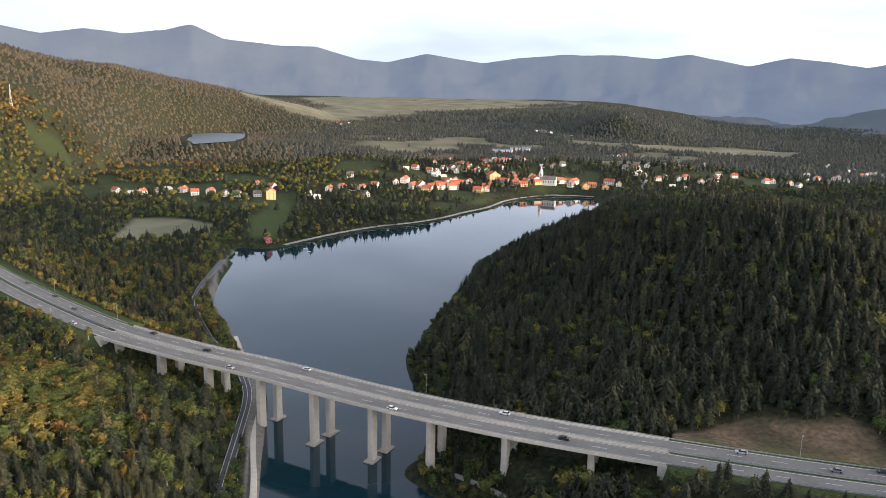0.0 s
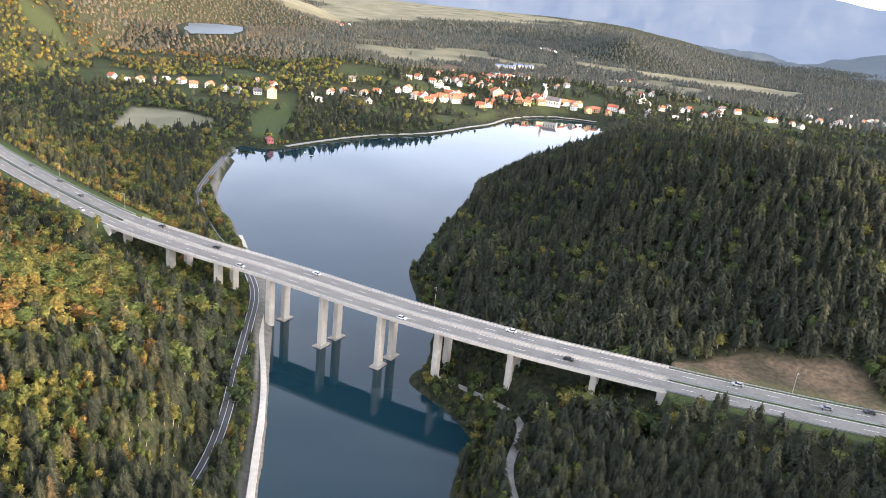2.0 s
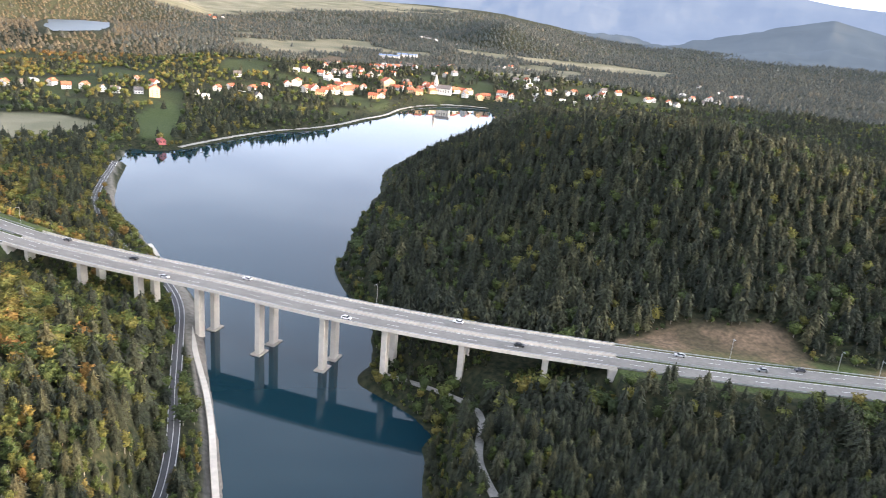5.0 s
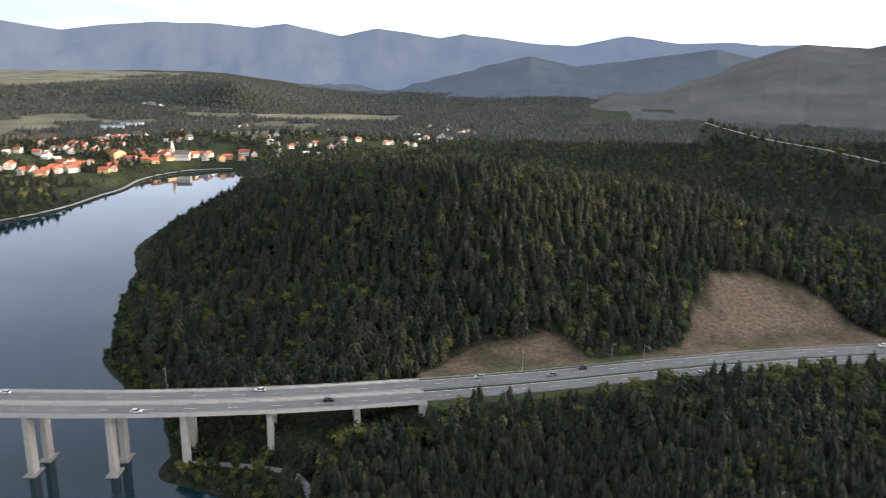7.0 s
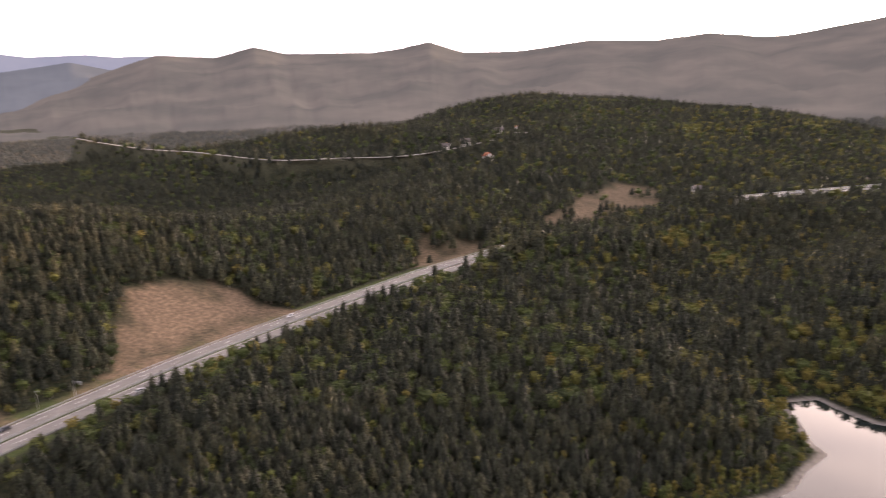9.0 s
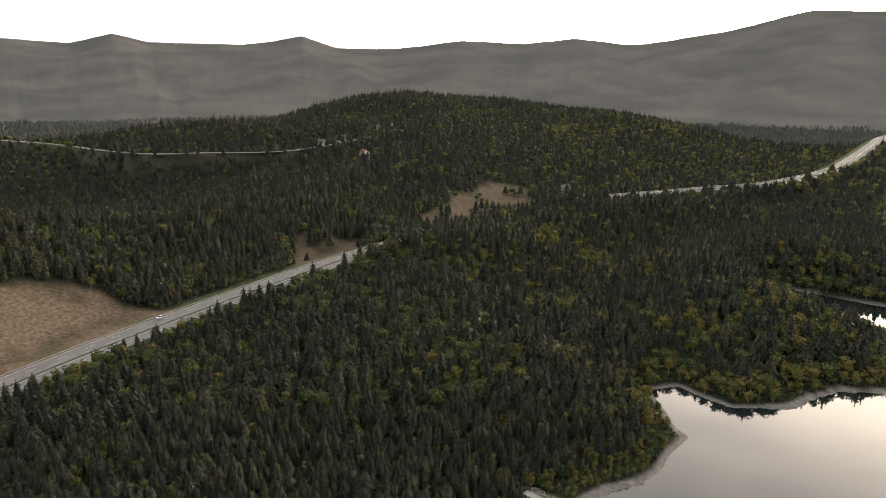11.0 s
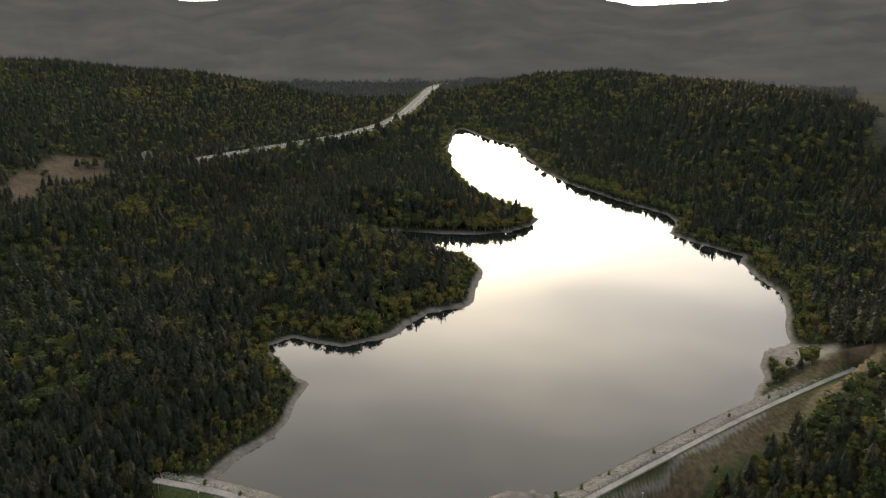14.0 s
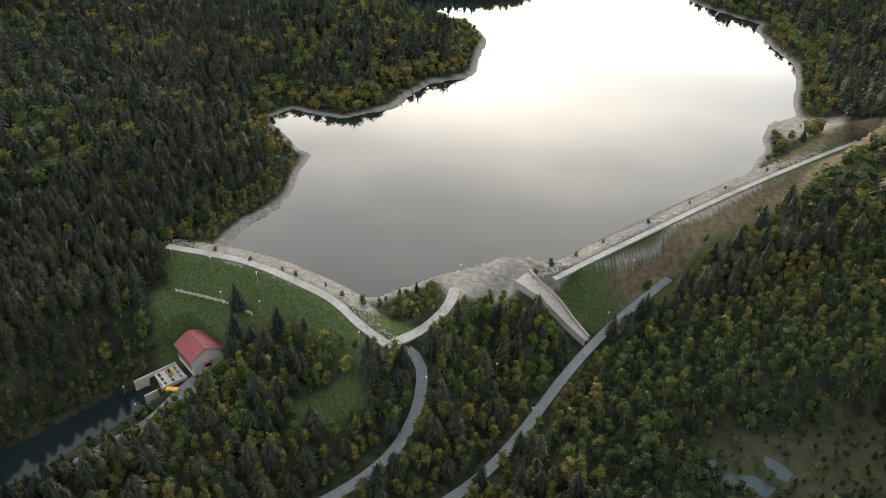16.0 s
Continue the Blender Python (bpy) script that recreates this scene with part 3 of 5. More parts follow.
def ground_material():
    m = bpy.data.materials.new("ground_cover")
    m.use_nodes = True
    n, l = m.node_tree.nodes, m.node_tree.links
    b = n["Principled BSDF"]
    b.inputs["Roughness"].default_value, b.inputs["Specular IOR Level"].default_value = 0.95, 0.1
    at, geo = n.new("ShaderNodeAttribute"), n.new("ShaderNodeNewGeometry")
    at.attribute_name = "cover"
    sep = n.new("ShaderNodeSeparateColor")
    l.new(at.outputs["Color"], sep.inputs[0])
    def noise_ramp(scale, c0, c1, detail=5):
        t, r = n.new("ShaderNodeTexNoise"), n.new("ShaderNodeValToRGB")
        t.inputs["Scale"].default_value, t.inputs["Detail"].default_value = scale, detail
        r.color_ramp.elements[0].position, r.color_ramp.elements[0].color = 0.36, (*c0, 1)
        r.color_ramp.elements[1].position, r.color_ramp.elements[1].color = 0.66, (*c1, 1)
        l.new(geo.outputs["Position"], t.inputs["Vector"])
        l.new(t.outputs[0], r.inputs[0])
        return r.outputs[0], t.outputs[0]
    col, tex = noise_ramp(0.4, (0.016, 0.022, 0.013), (0.050, 0.050, 0.027), 8)
    for out, scale, c0, c1 in (("Green", 1.1, (0.040, 0.058, 0.020), (0.078, 0.096, 0.035)), ("Blue", 0.012, (0.15, 0.145, 0.095), (0.24, 0.22, 0.15)), ("Red", 0.5, (0.105, 0.078, 0.052), (0.21, 0.148, 0.096))):
        c, _ = noise_ramp(scale, c0, c1)
        mx = n.new("ShaderNodeMix")
        mx.data_type = 'RGBA'
        l.new(sep.outputs[out], mx.inputs["Factor"])
        l.new(col, mx.inputs["A"])
        l.new(c, mx.inputs["B"])
        col = mx.outputs["Result"]
    sand, _ = noise_ramp(0.5, (0.18, 0.163, 0.142), (0.28, 0.255, 0.222))
    mx = n.new("ShaderNodeMix")
    mx.data_type = 'RGBA'
    l.new(at.outputs["Alpha"], mx.inputs["Factor"])
    l.new(col, mx.inputs["A"])
    l.new(sand, mx.inputs["B"])
    l.new(mx.outputs["Result"], b.inputs["Base Color"])
    bp = n.new("ShaderNodeBump")
    bp.inputs["Strength"].default_value, bp.inputs["Distance"].default_value = 0.6, 1.2
    l.new(tex, bp.inputs["Height"])
    l.new(bp.outputs[0], b.inputs["Normal"])
    return m


def build_ground():
    rings = [0.0, *np.geomspace(12, 100, 22)[:-1], *np.arange(100, 300, 1.5), *np.geomspace(300, 4850, 165)]
    fine = np.radians(np.r_[np.arange(-50, 156, 0.29), np.arange(156, 310, 2.0)])
    n_a, n_r = len(fine), len(rings) - 1
    rr = np.array(rings[1:])
    x = EYE[0] + rr[:, None] * np.sin(fine)[None]
    y = EYE[1] + rr[:, None] * np.cos(fine)[None]
    z, k = land(x.ravel(), y.ravel())
    verts = np.c_[x.ravel(), y.ravel(), z]
    i, j = np.meshgrid(np.arange(n_r - 1), np.arange(n_a), indexing="ij")
    a, b = i * n_a + j, i * n_a + (j + 1) % n_a
    quads = np.stack([a, b, b + n_a, a + n_a], -1)[..., ::-1].reshape(-1)
    core = np.arange(n_a)
    verts = np.vstack([verts, [[EYE[0], EYE[1], float(z[:n_a].mean())]]])
    tris = np.stack([np.full(n_a, len(verts) - 1), core, (core + 1) % n_a], -1).reshape(-1)
    cover = np.zeros((len(verts), 4), np.float32)
    cover[:-1, 0], cover[:-1, 1], cover[:-1, 2], cover[:-1, 3] = k["bare"], k["grass"], k["field"], k["sand"]
    ob = mesh_object("ground", verts, np.r_[quads, tris], np.r_[np.full(len(quads) // 4, 4), np.full(n_a, 3)], [ground_material()], smooth_faces=True, attrs=[("cover", 'FLOAT_COLOR', cover)])
    return tagged(ob, "rolling wooded valley ground with meadows, shores and road cuts", "ground", kind="structure")


def sheet(name, poly, z, mat):
    bm = bmesh.new()
    bmesh.ops.triangle_fill(bm, edges=[bm.edges.new(e) for e in (lambda v: [(v[i], v[(i + 1) % len(v)]) for i in range(len(v))])([bm.verts.new((px, py, z)) for px, py in poly])], use_beauty=True, normal=(0, 0, 1))
    bmesh.ops.recalc_face_normals(bm, faces=bm.faces)
    for f in bm.faces:
        if f.normal.z < 0:
            f.normal_flip()
    me = bpy.data.meshes.new(name)
    bm.to_mesh(me)
    bm.free()
    me.materials.append(mat)
    return new(name, me)


def box_poly(poly, pad):
    xs, ys = [p[0] for p in poly], [p[1] for p in poly]
    return [(min(xs) - pad, min(ys) - pad), (max(xs) + pad, min(ys) - pad), (max(xs) + pad, max(ys) + pad), (min(xs) - pad, max(ys) + pad)]


def grown(poly, d):
    """A shore pushed outwards, so that its edge lies buried in the bank."""
    area = sum(a[0] * b[1] - b[0] * a[1] for a, b in zip(poly, [*poly[1:], poly[0]]))
    s = 1 if area > 0 else -1
    out = []
    for a, b, c in zip([poly[-1], *poly[:-1]], poly, [*poly[1:], poly[0]]):
        tx, ty = c[0] - a[0], c[1] - a[1]
        q = math.hypot(tx, ty)
        out.append((b[0] + s * ty / q * d, b[1] - s * tx / q * d))
    return out


build_ground()
tagged(sheet("water", grown(LAKE_A, 5), 0.0, M_WATER), "calm blue-grey lake reflecting the pale sky", "lake", kind="structure")
tagged(sheet("water", CANAL, -0.01, M_WATER_B), "narrow dark tailwater channel below the dam", "channel", kind="structure")
tagged(sheet("water", grown(LAKE_B, 2.5), LEVEL_B, M_WATER_B), "still reservoir mirroring the bright evening sky", "reservoir", kind="structure")
tagged(sheet("water", grown(POND, 4), POND_Z, M_POND), "small distant lake between wooded slopes", "lake", kind="structure")

for puddle in PUDDLES:
    tagged(sheet("water", puddle, 6.06, M_POND), "shallow pale pool in the marshy clearing", "pool", kind="structure")

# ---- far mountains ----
# air haze over the slopes is put into emission, so they glow by themselves
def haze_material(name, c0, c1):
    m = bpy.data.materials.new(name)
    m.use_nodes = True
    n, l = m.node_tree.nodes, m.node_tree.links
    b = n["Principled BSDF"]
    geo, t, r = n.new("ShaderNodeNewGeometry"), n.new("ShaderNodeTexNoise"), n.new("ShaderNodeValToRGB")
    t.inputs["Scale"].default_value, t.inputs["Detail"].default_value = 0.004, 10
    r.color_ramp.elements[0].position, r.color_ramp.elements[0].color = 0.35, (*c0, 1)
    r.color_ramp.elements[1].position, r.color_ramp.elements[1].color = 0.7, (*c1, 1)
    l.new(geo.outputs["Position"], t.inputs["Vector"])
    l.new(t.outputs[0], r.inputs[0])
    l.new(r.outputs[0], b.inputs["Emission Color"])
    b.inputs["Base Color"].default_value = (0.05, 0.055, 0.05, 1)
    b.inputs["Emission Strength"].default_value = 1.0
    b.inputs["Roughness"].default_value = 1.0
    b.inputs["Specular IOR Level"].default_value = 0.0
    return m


FAR_W = [(-50, 3.2), (-40, 3.6), (-31.7, 3.58), (-29.2, 3.16), (-26.8, 3.63), (-24.2, 3.39), (-21.5, 3.74), (-19.8, 4.19), (-17.7, 3.28), (-13.8, 2.94), (-11.2, 2.94), (-8.1, 2.1), (-6, 1.94), (-3.1, 2.61), (1.1, 2.0), (3.5, 2.41), (6.8, 2.69), (10.8, 2.7), (13.6, 2.48), (15.8, 2.8), (19.7, 2.0), (22.3, 2.6), (24.8, 2.3)]
FAR_E = [(26.9, 1.95), (28.6, 2.27), (34.4, 1.61), (36.8, 1.47), (40.6, 2.23), (44.3, 1.67), (47.6, 1.79), (49.5, 1.6), (51.9, 1.6), (55, 1.17), (57.2, 1.32), (62, 1.0), (70, 0.8), (80, 0.8)]


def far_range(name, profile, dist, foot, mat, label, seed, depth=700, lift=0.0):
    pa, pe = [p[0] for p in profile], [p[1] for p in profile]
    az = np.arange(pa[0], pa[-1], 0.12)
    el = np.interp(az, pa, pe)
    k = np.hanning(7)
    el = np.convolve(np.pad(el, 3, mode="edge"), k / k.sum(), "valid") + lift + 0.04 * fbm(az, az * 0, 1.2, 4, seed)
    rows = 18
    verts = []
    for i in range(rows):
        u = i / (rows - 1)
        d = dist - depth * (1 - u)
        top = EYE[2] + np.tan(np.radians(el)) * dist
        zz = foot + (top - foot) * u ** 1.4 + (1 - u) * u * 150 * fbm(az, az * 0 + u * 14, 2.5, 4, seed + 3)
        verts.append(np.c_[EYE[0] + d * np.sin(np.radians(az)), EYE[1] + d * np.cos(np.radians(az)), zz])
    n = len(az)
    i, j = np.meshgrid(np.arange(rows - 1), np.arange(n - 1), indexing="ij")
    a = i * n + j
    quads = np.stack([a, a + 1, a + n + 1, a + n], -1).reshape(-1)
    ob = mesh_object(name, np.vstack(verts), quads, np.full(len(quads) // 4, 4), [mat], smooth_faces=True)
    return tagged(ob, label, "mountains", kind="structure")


far_range("backdrop", FAR_W + FAR_E, 4700, 20, haze_material("far_mountains_haze_glow", (0.105, 0.132, 0.190), (0.132, 0.157, 0.208)), "hazy blue forested mountain range along the horizon", 61)
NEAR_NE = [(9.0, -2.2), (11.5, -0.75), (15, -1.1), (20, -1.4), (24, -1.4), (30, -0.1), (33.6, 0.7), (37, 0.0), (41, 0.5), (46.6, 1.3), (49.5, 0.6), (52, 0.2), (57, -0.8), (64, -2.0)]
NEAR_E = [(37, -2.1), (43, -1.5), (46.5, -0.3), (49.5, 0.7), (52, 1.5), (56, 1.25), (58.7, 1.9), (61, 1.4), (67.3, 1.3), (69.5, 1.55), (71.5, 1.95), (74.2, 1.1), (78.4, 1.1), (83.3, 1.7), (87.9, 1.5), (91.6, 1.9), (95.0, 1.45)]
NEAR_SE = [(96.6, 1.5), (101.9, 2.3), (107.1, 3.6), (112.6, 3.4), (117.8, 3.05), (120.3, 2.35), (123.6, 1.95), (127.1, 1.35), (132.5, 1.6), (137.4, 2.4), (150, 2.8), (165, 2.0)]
far_range("backdrop", NEAR_NE, 4400, 10, haze_material("blue_range_haze_glow", (0.046, 0.058, 0.078), (0.062, 0.076, 0.098)), "hazy blue-grey wooded range behind the valley", 62, 1250, 0.05)
# the warm haze below the sun is in this range's emission too
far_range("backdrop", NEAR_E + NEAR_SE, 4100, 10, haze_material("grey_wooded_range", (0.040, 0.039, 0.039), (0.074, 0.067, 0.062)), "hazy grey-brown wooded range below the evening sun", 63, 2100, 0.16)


# ---- trees ----
rng = np.random.default_rng(7)


def conifer(tiers, blades, seed, trunk=True):
    """A unit spruce: a stem, a dark inner cone and tiers of drooping branches; returns corners, triangles and which are bark."""
    g = np.random.default_rng(seed)
    v, f, bark = [], [], []
    if trunk:
        for i in range(4):
            a = i * math.pi / 2
            v.append((0.016 * math.cos(a), 0.016 * math.sin(a), -0.08))
        v.append((0, 0, 0.9))
        for i in range(4):
            f.append((i, (i + 1) % 4, 4))
            bark.append(1)
    sides = 6 if tiers > 3 else 4
    o = len(v)
    for i in range(sides):
        a = i * 2 * math.pi / sides
        r = (0.145 if tiers > 3 else 0.18) * g.uniform(0.85, 1.15)
        v.append((r * math.cos(a), r * math.sin(a), 0.2 + g.uniform(0, 0.06)))
    v.append((0, 0, 0.99))
    for i in range(sides):
        f.append((o + i, o + (i + 1) % sides, o + sides))
        bark.append(0)
    for k in range(tiers):
        u = k / max(1, tiers - 1)
        z = 0.22 + 0.72 * u
        reach = (0.195 * (1 - u) ** 0.5 + 0.03) * g.uniform(0.88, 1.1)
        turn = g.uniform(0, 6.28)
        for j in range(blades):
            a = turn + (j + g.uniform(-0.3, 0.3)) * 2 * math.pi / blades
            w = math.pi / blades * 1.05
            rr = reach * g.uniform(0.75, 1.15)
            o = len(v)
            zi = z + 0.75 / tiers * g.uniform(0.6, 1.0)
            v += [(rr * 0.45 * math.cos(a - w), rr * 0.45 * math.sin(a - w), zi), (rr * 0.45 * math.cos(a + w), rr * 0.45 * math.sin(a + w), zi), (rr * math.cos(a), rr * math.sin(a), z - 0.35 / tiers * g.uniform(0.2, 1.1))]
            f.append((o, o + 2, o + 1))
            bark.append(0)
    return np.array(v), np.array(f), np.array(bark)


def ball(sub):
    bm = bmesh.new()
    bmesh.ops.create_icosphere(bm, subdivisions=sub, radius=1)
    v, f = np.array([q.co[:] for q in bm.verts]), np.array([[q.index for q in p.verts] for p in bm.faces])
    bm.free()
    return v, f


def broadleaf(sub, leaves, seed, trunk=True, slim=1.0):
    """A unit broad-leaved tree: stem, limbs, an uneven crown of lobes and loose leaf clumps."""
    g = np.random.default_rng(seed)
    v, f, bark = [], [], []
    def stem(a, b, r0, r1):
        a, b = np.array(a, float), np.array(b, float)
        o = len(v)
        for c, r in ((a, r0), (b, r1)):
            for i in range(4):
                t = i * math.pi / 2
                v.append(tuple(c + np.array((r * math.cos(t), r * math.sin(t), 0))))
        for i in range(4):
            k = (i + 1) % 4
            f.extend([(o + i, o + k, o + 4 + k), (o + i, o + 4 + k, o + 4 + i)])
            bark.extend([1, 1])
    if trunk:
        stem((0, 0, -0.08), (0.01, 0.01, 0.55), 0.02, 0.010)
        if leaves > 60:
            for i in range(3):
                a = g.uniform(0, 6.28)
                stem((0, 0, 0.3 + 0.08 * i), (0.16 * math.cos(a), 0.16 * math.sin(a), 0.6 + 0.08 * i), 0.009, 0.004)
    bv, bf = ball(sub)
    lobes = 3 if leaves > 60 else 1
    centres = []
    for k in range(lobes):
        c = np.array((g.uniform(-0.09, 0.09) * slim, g.uniform(-0.09, 0.09) * slim, 0.34 + 0.38 * k / max(1, lobes - 1))) if lobes > 1 else np.array((0, 0, 0.5))
        s = np.array((0.20, 0.20, 0.21)) * g.uniform(0.85, 1.1) * (1 - 0.25 * k / max(1, lobes - 1)) if lobes > 1 else np.array((0.25, 0.25, 0.40))
        s[:2] *= slim
        inner = 0.8 if leaves else 1.0
        o = len(v)
        q = bv * (1 + 0.14 * g.standard_normal((len(bv), 1)).clip(-1.3, 1.3)) * s * inner + c
        v += [tuple(p) for p in q]
        f += [tuple(t + o) for t in bf]
        bark += [0] * len(bf)
        centres.append((c, s))
    for k in range(leaves):
        c, s = centres[k % lobes]
        d = g.standard_normal(3)
        d /= np.linalg.norm(d)
        if d[2] < -0.4:
            d[2] *= -1
        p = c + d * s * g.uniform(0.8, 1.12)
        a, b = g.standard_normal(3), g.standard_normal(3)
        size = 0.055 if leaves > 60 else 0.085
        a, b = a / np.linalg.norm(a) * size, b / np.linalg.norm(b) * size
        o = len(v)
        v += [tuple(p - a), tuple(p + b), tuple(p + a - b * 0.5)]
        f.append((o, o + 1, o + 2))
        bark.append(0)
    return np.array(v), np.array(f), np.array(bark)


CONIFERS = [[conifer(11, 8, s) for s in (1, 2, 3, 4)], [conifer(6, 5, s, True) for s in (5, 6, 7)], [conifer(3, 4, s, False) for s in (8, 9)], [conifer(0, 0, s, False) for s in (11, 12)]]
BROADS = [[broadleaf(1, 84, s, slim=w) for s, w in ((21, 1), (22, .85), (23, 1.15), (24, .75))], [broadleaf(1, 34, s, slim=w) for s, w in ((25, 1), (26, .8))], [], [conifer(0, 0, s, False) for s in (14, 15)]]
BROADS[2] = [broadleaf(1, 11, s, False, w) for s, w in ((27, 1.0), (28, 0.8), (31, 1.15), (33, 0.9))]


def forest_mesh(name, kinds, places, label, leaf, bark):
    """Many trees in one mesh: places rows are x, y, z, height, width, turn, hue."""
    vs, fs, ms, hs, base = [], [], [], [], 0
    pick = np.arange(len(places)) % len(kinds)
    for k, (v, f, b) in enumerate(kinds):
        p = places[pick == k]
        if not len(p):
            continue
        v, f = np.asarray(v, float), np.asarray(f)
        c, s = np.cos(p[:, 5]), np.sin(p[:, 5])
        x = (v[None, :, 0] * c[:, None] - v[None, :, 1] * s[:, None]) * (p[:, 3] * p[:, 4])[:, None] + p[:, 0, None]
        y = (v[None, :, 0] * s[:, None] + v[None, :, 1] * c[:, None]) * (p[:, 3] * p[:, 4])[:, None] + p[:, 1, None]
        z = v[None, :, 2] * p[:, 3, None] + p[:, 2, None]
        vs.append(np.stack([x, y, z], -1).reshape(-1, 3))
        fs.append((f[None] + (np.arange(len(p)) * len(v))[:, None, None] + base).reshape(-1))
        ms.append(np.tile(np.asarray(b), len(p)))
        hs.append(np.repeat(p[:, 6], len(v)))
        base += len(p) * len(v)
    flat = np.concatenate(fs)
    ob = mesh_object(name, np.vstack(vs), flat, np.full(len(flat) // 3, 3), [leaf, bark], np.concatenate(ms), attrs=[("hue", 'FLOAT', np.concatenate(hs))], smooth_faces=len(kinds[0][1]) < 25)
    return tagged(ob, label, "forest", kind="stuff")


def scatter(spacing, r0, r1, az0, az1):
    """Places on a shaken grid where trees may stand, with their ground and masks."""
    n = int(2 * r1 / spacing) + 2
    gx, gy = np.meshgrid((np.arange(n) - n / 2) * spacing, (np.arange(n) - n / 2) * spacing)
    x = EYE[0] + gx.ravel() + rng.uniform(-0.48, 0.48, gx.size) * spacing
    y = EYE[1] + gy.ravel() + rng.uniform(-0.48, 0.48, gx.size) * spacing
    r, az = np.hypot(x - EYE[0], y - EYE[1]), np.degrees(np.arctan2(x - EYE[0], y - EYE[1]))
    az = np.where(az < -100, az + 360, az)
    keep = (r >= r0) & (r < r1) & (az > az0) & (az < az1)
    x, y = x[keep], y[keep]
    z, k = land(x, y)
    town = (k["az"] > -30) & (k["az"] < 32) & (k["r"] > 900) & (k["r"] < 1500) & (k["da"] > 8)
    ok = (k["da"] > np.where(x > -45, 1.2, 3.5)) & (k["db"] > 3.6) & (k["dn"] > 2.5) & (k["face"] > 11.5) & (k["dd"] > 4) & (k["dk"] > 6.5) & ~((x < -55) & (k["da"] < 6.5) & (y < 395)) & (k["bare"] < 0.3) & (k["field"] < 0.5) & (k["sand"] < 0.3)
    ok &= np.where(k["off"], k["dm"] > np.where(k["south"], np.where(x < 370, 13.0, 12.6), 17.5), (k["dm"] > 15) | (z < 20) & (fbm(x, y, 25, 2, 14) > -0.35)) & (k["dp"] > 22)
    ok &= ~((k["grass"] > 0.4) & (rng.random(len(x)) > 0.02))
    ok &= ~(inside(SPILLWAY, x, y) | (inside(POOL, x, y) & (rng.random(len(x)) > 0.6)) | inside(PUDDLES[0], x, y) | inside(PUDDLES[1], x, y) | inside(CANAL_BANK, x, y) | (np.hypot(x - 128, y - 16) < 12))
    ok &= (k["az"] < 38) | (k["r"] < 2150)
    ok &= ~(town & (rng.random(len(x)) > 0.55))
    return x[ok], y[ok], z[ok], {q: w[ok] for q, w in k.items()}


def species(x, y, k):
    """True where a broad-leaved tree stands: more of them on the west slope, by the water and below the dams."""
    p = 0.20 + 0.40 * fbm(x, y, 60, 3, 71)
    p = p + 0.55 * smooth(-60, -130, x) * smooth(520, 300, y) + 0.35 * smooth(-100, -260, x)
    p = p + 0.5 * smooth(22, 6, np.minimum(np.abs(k["da"]), np.abs(k["db"])))
    p = p + 0.62 * smooth(25, 50, x) * smooth(150, 128, x) * smooth(60, 25, y) + 0.5 * smooth(18, 4, k["db"]) * (k["db"] > 0) + 0.3 * smooth(28, 18, k["dm"])
    p = p + 0.6 * smooth(92, 76, x) * smooth(-55, -72, y) + 0.14 * smooth(90, 130, x) * smooth(220, 160, y)
    p = p + 0.22 * smooth(850, 1100, k["r"])
    return rng.random(len(x)) < p


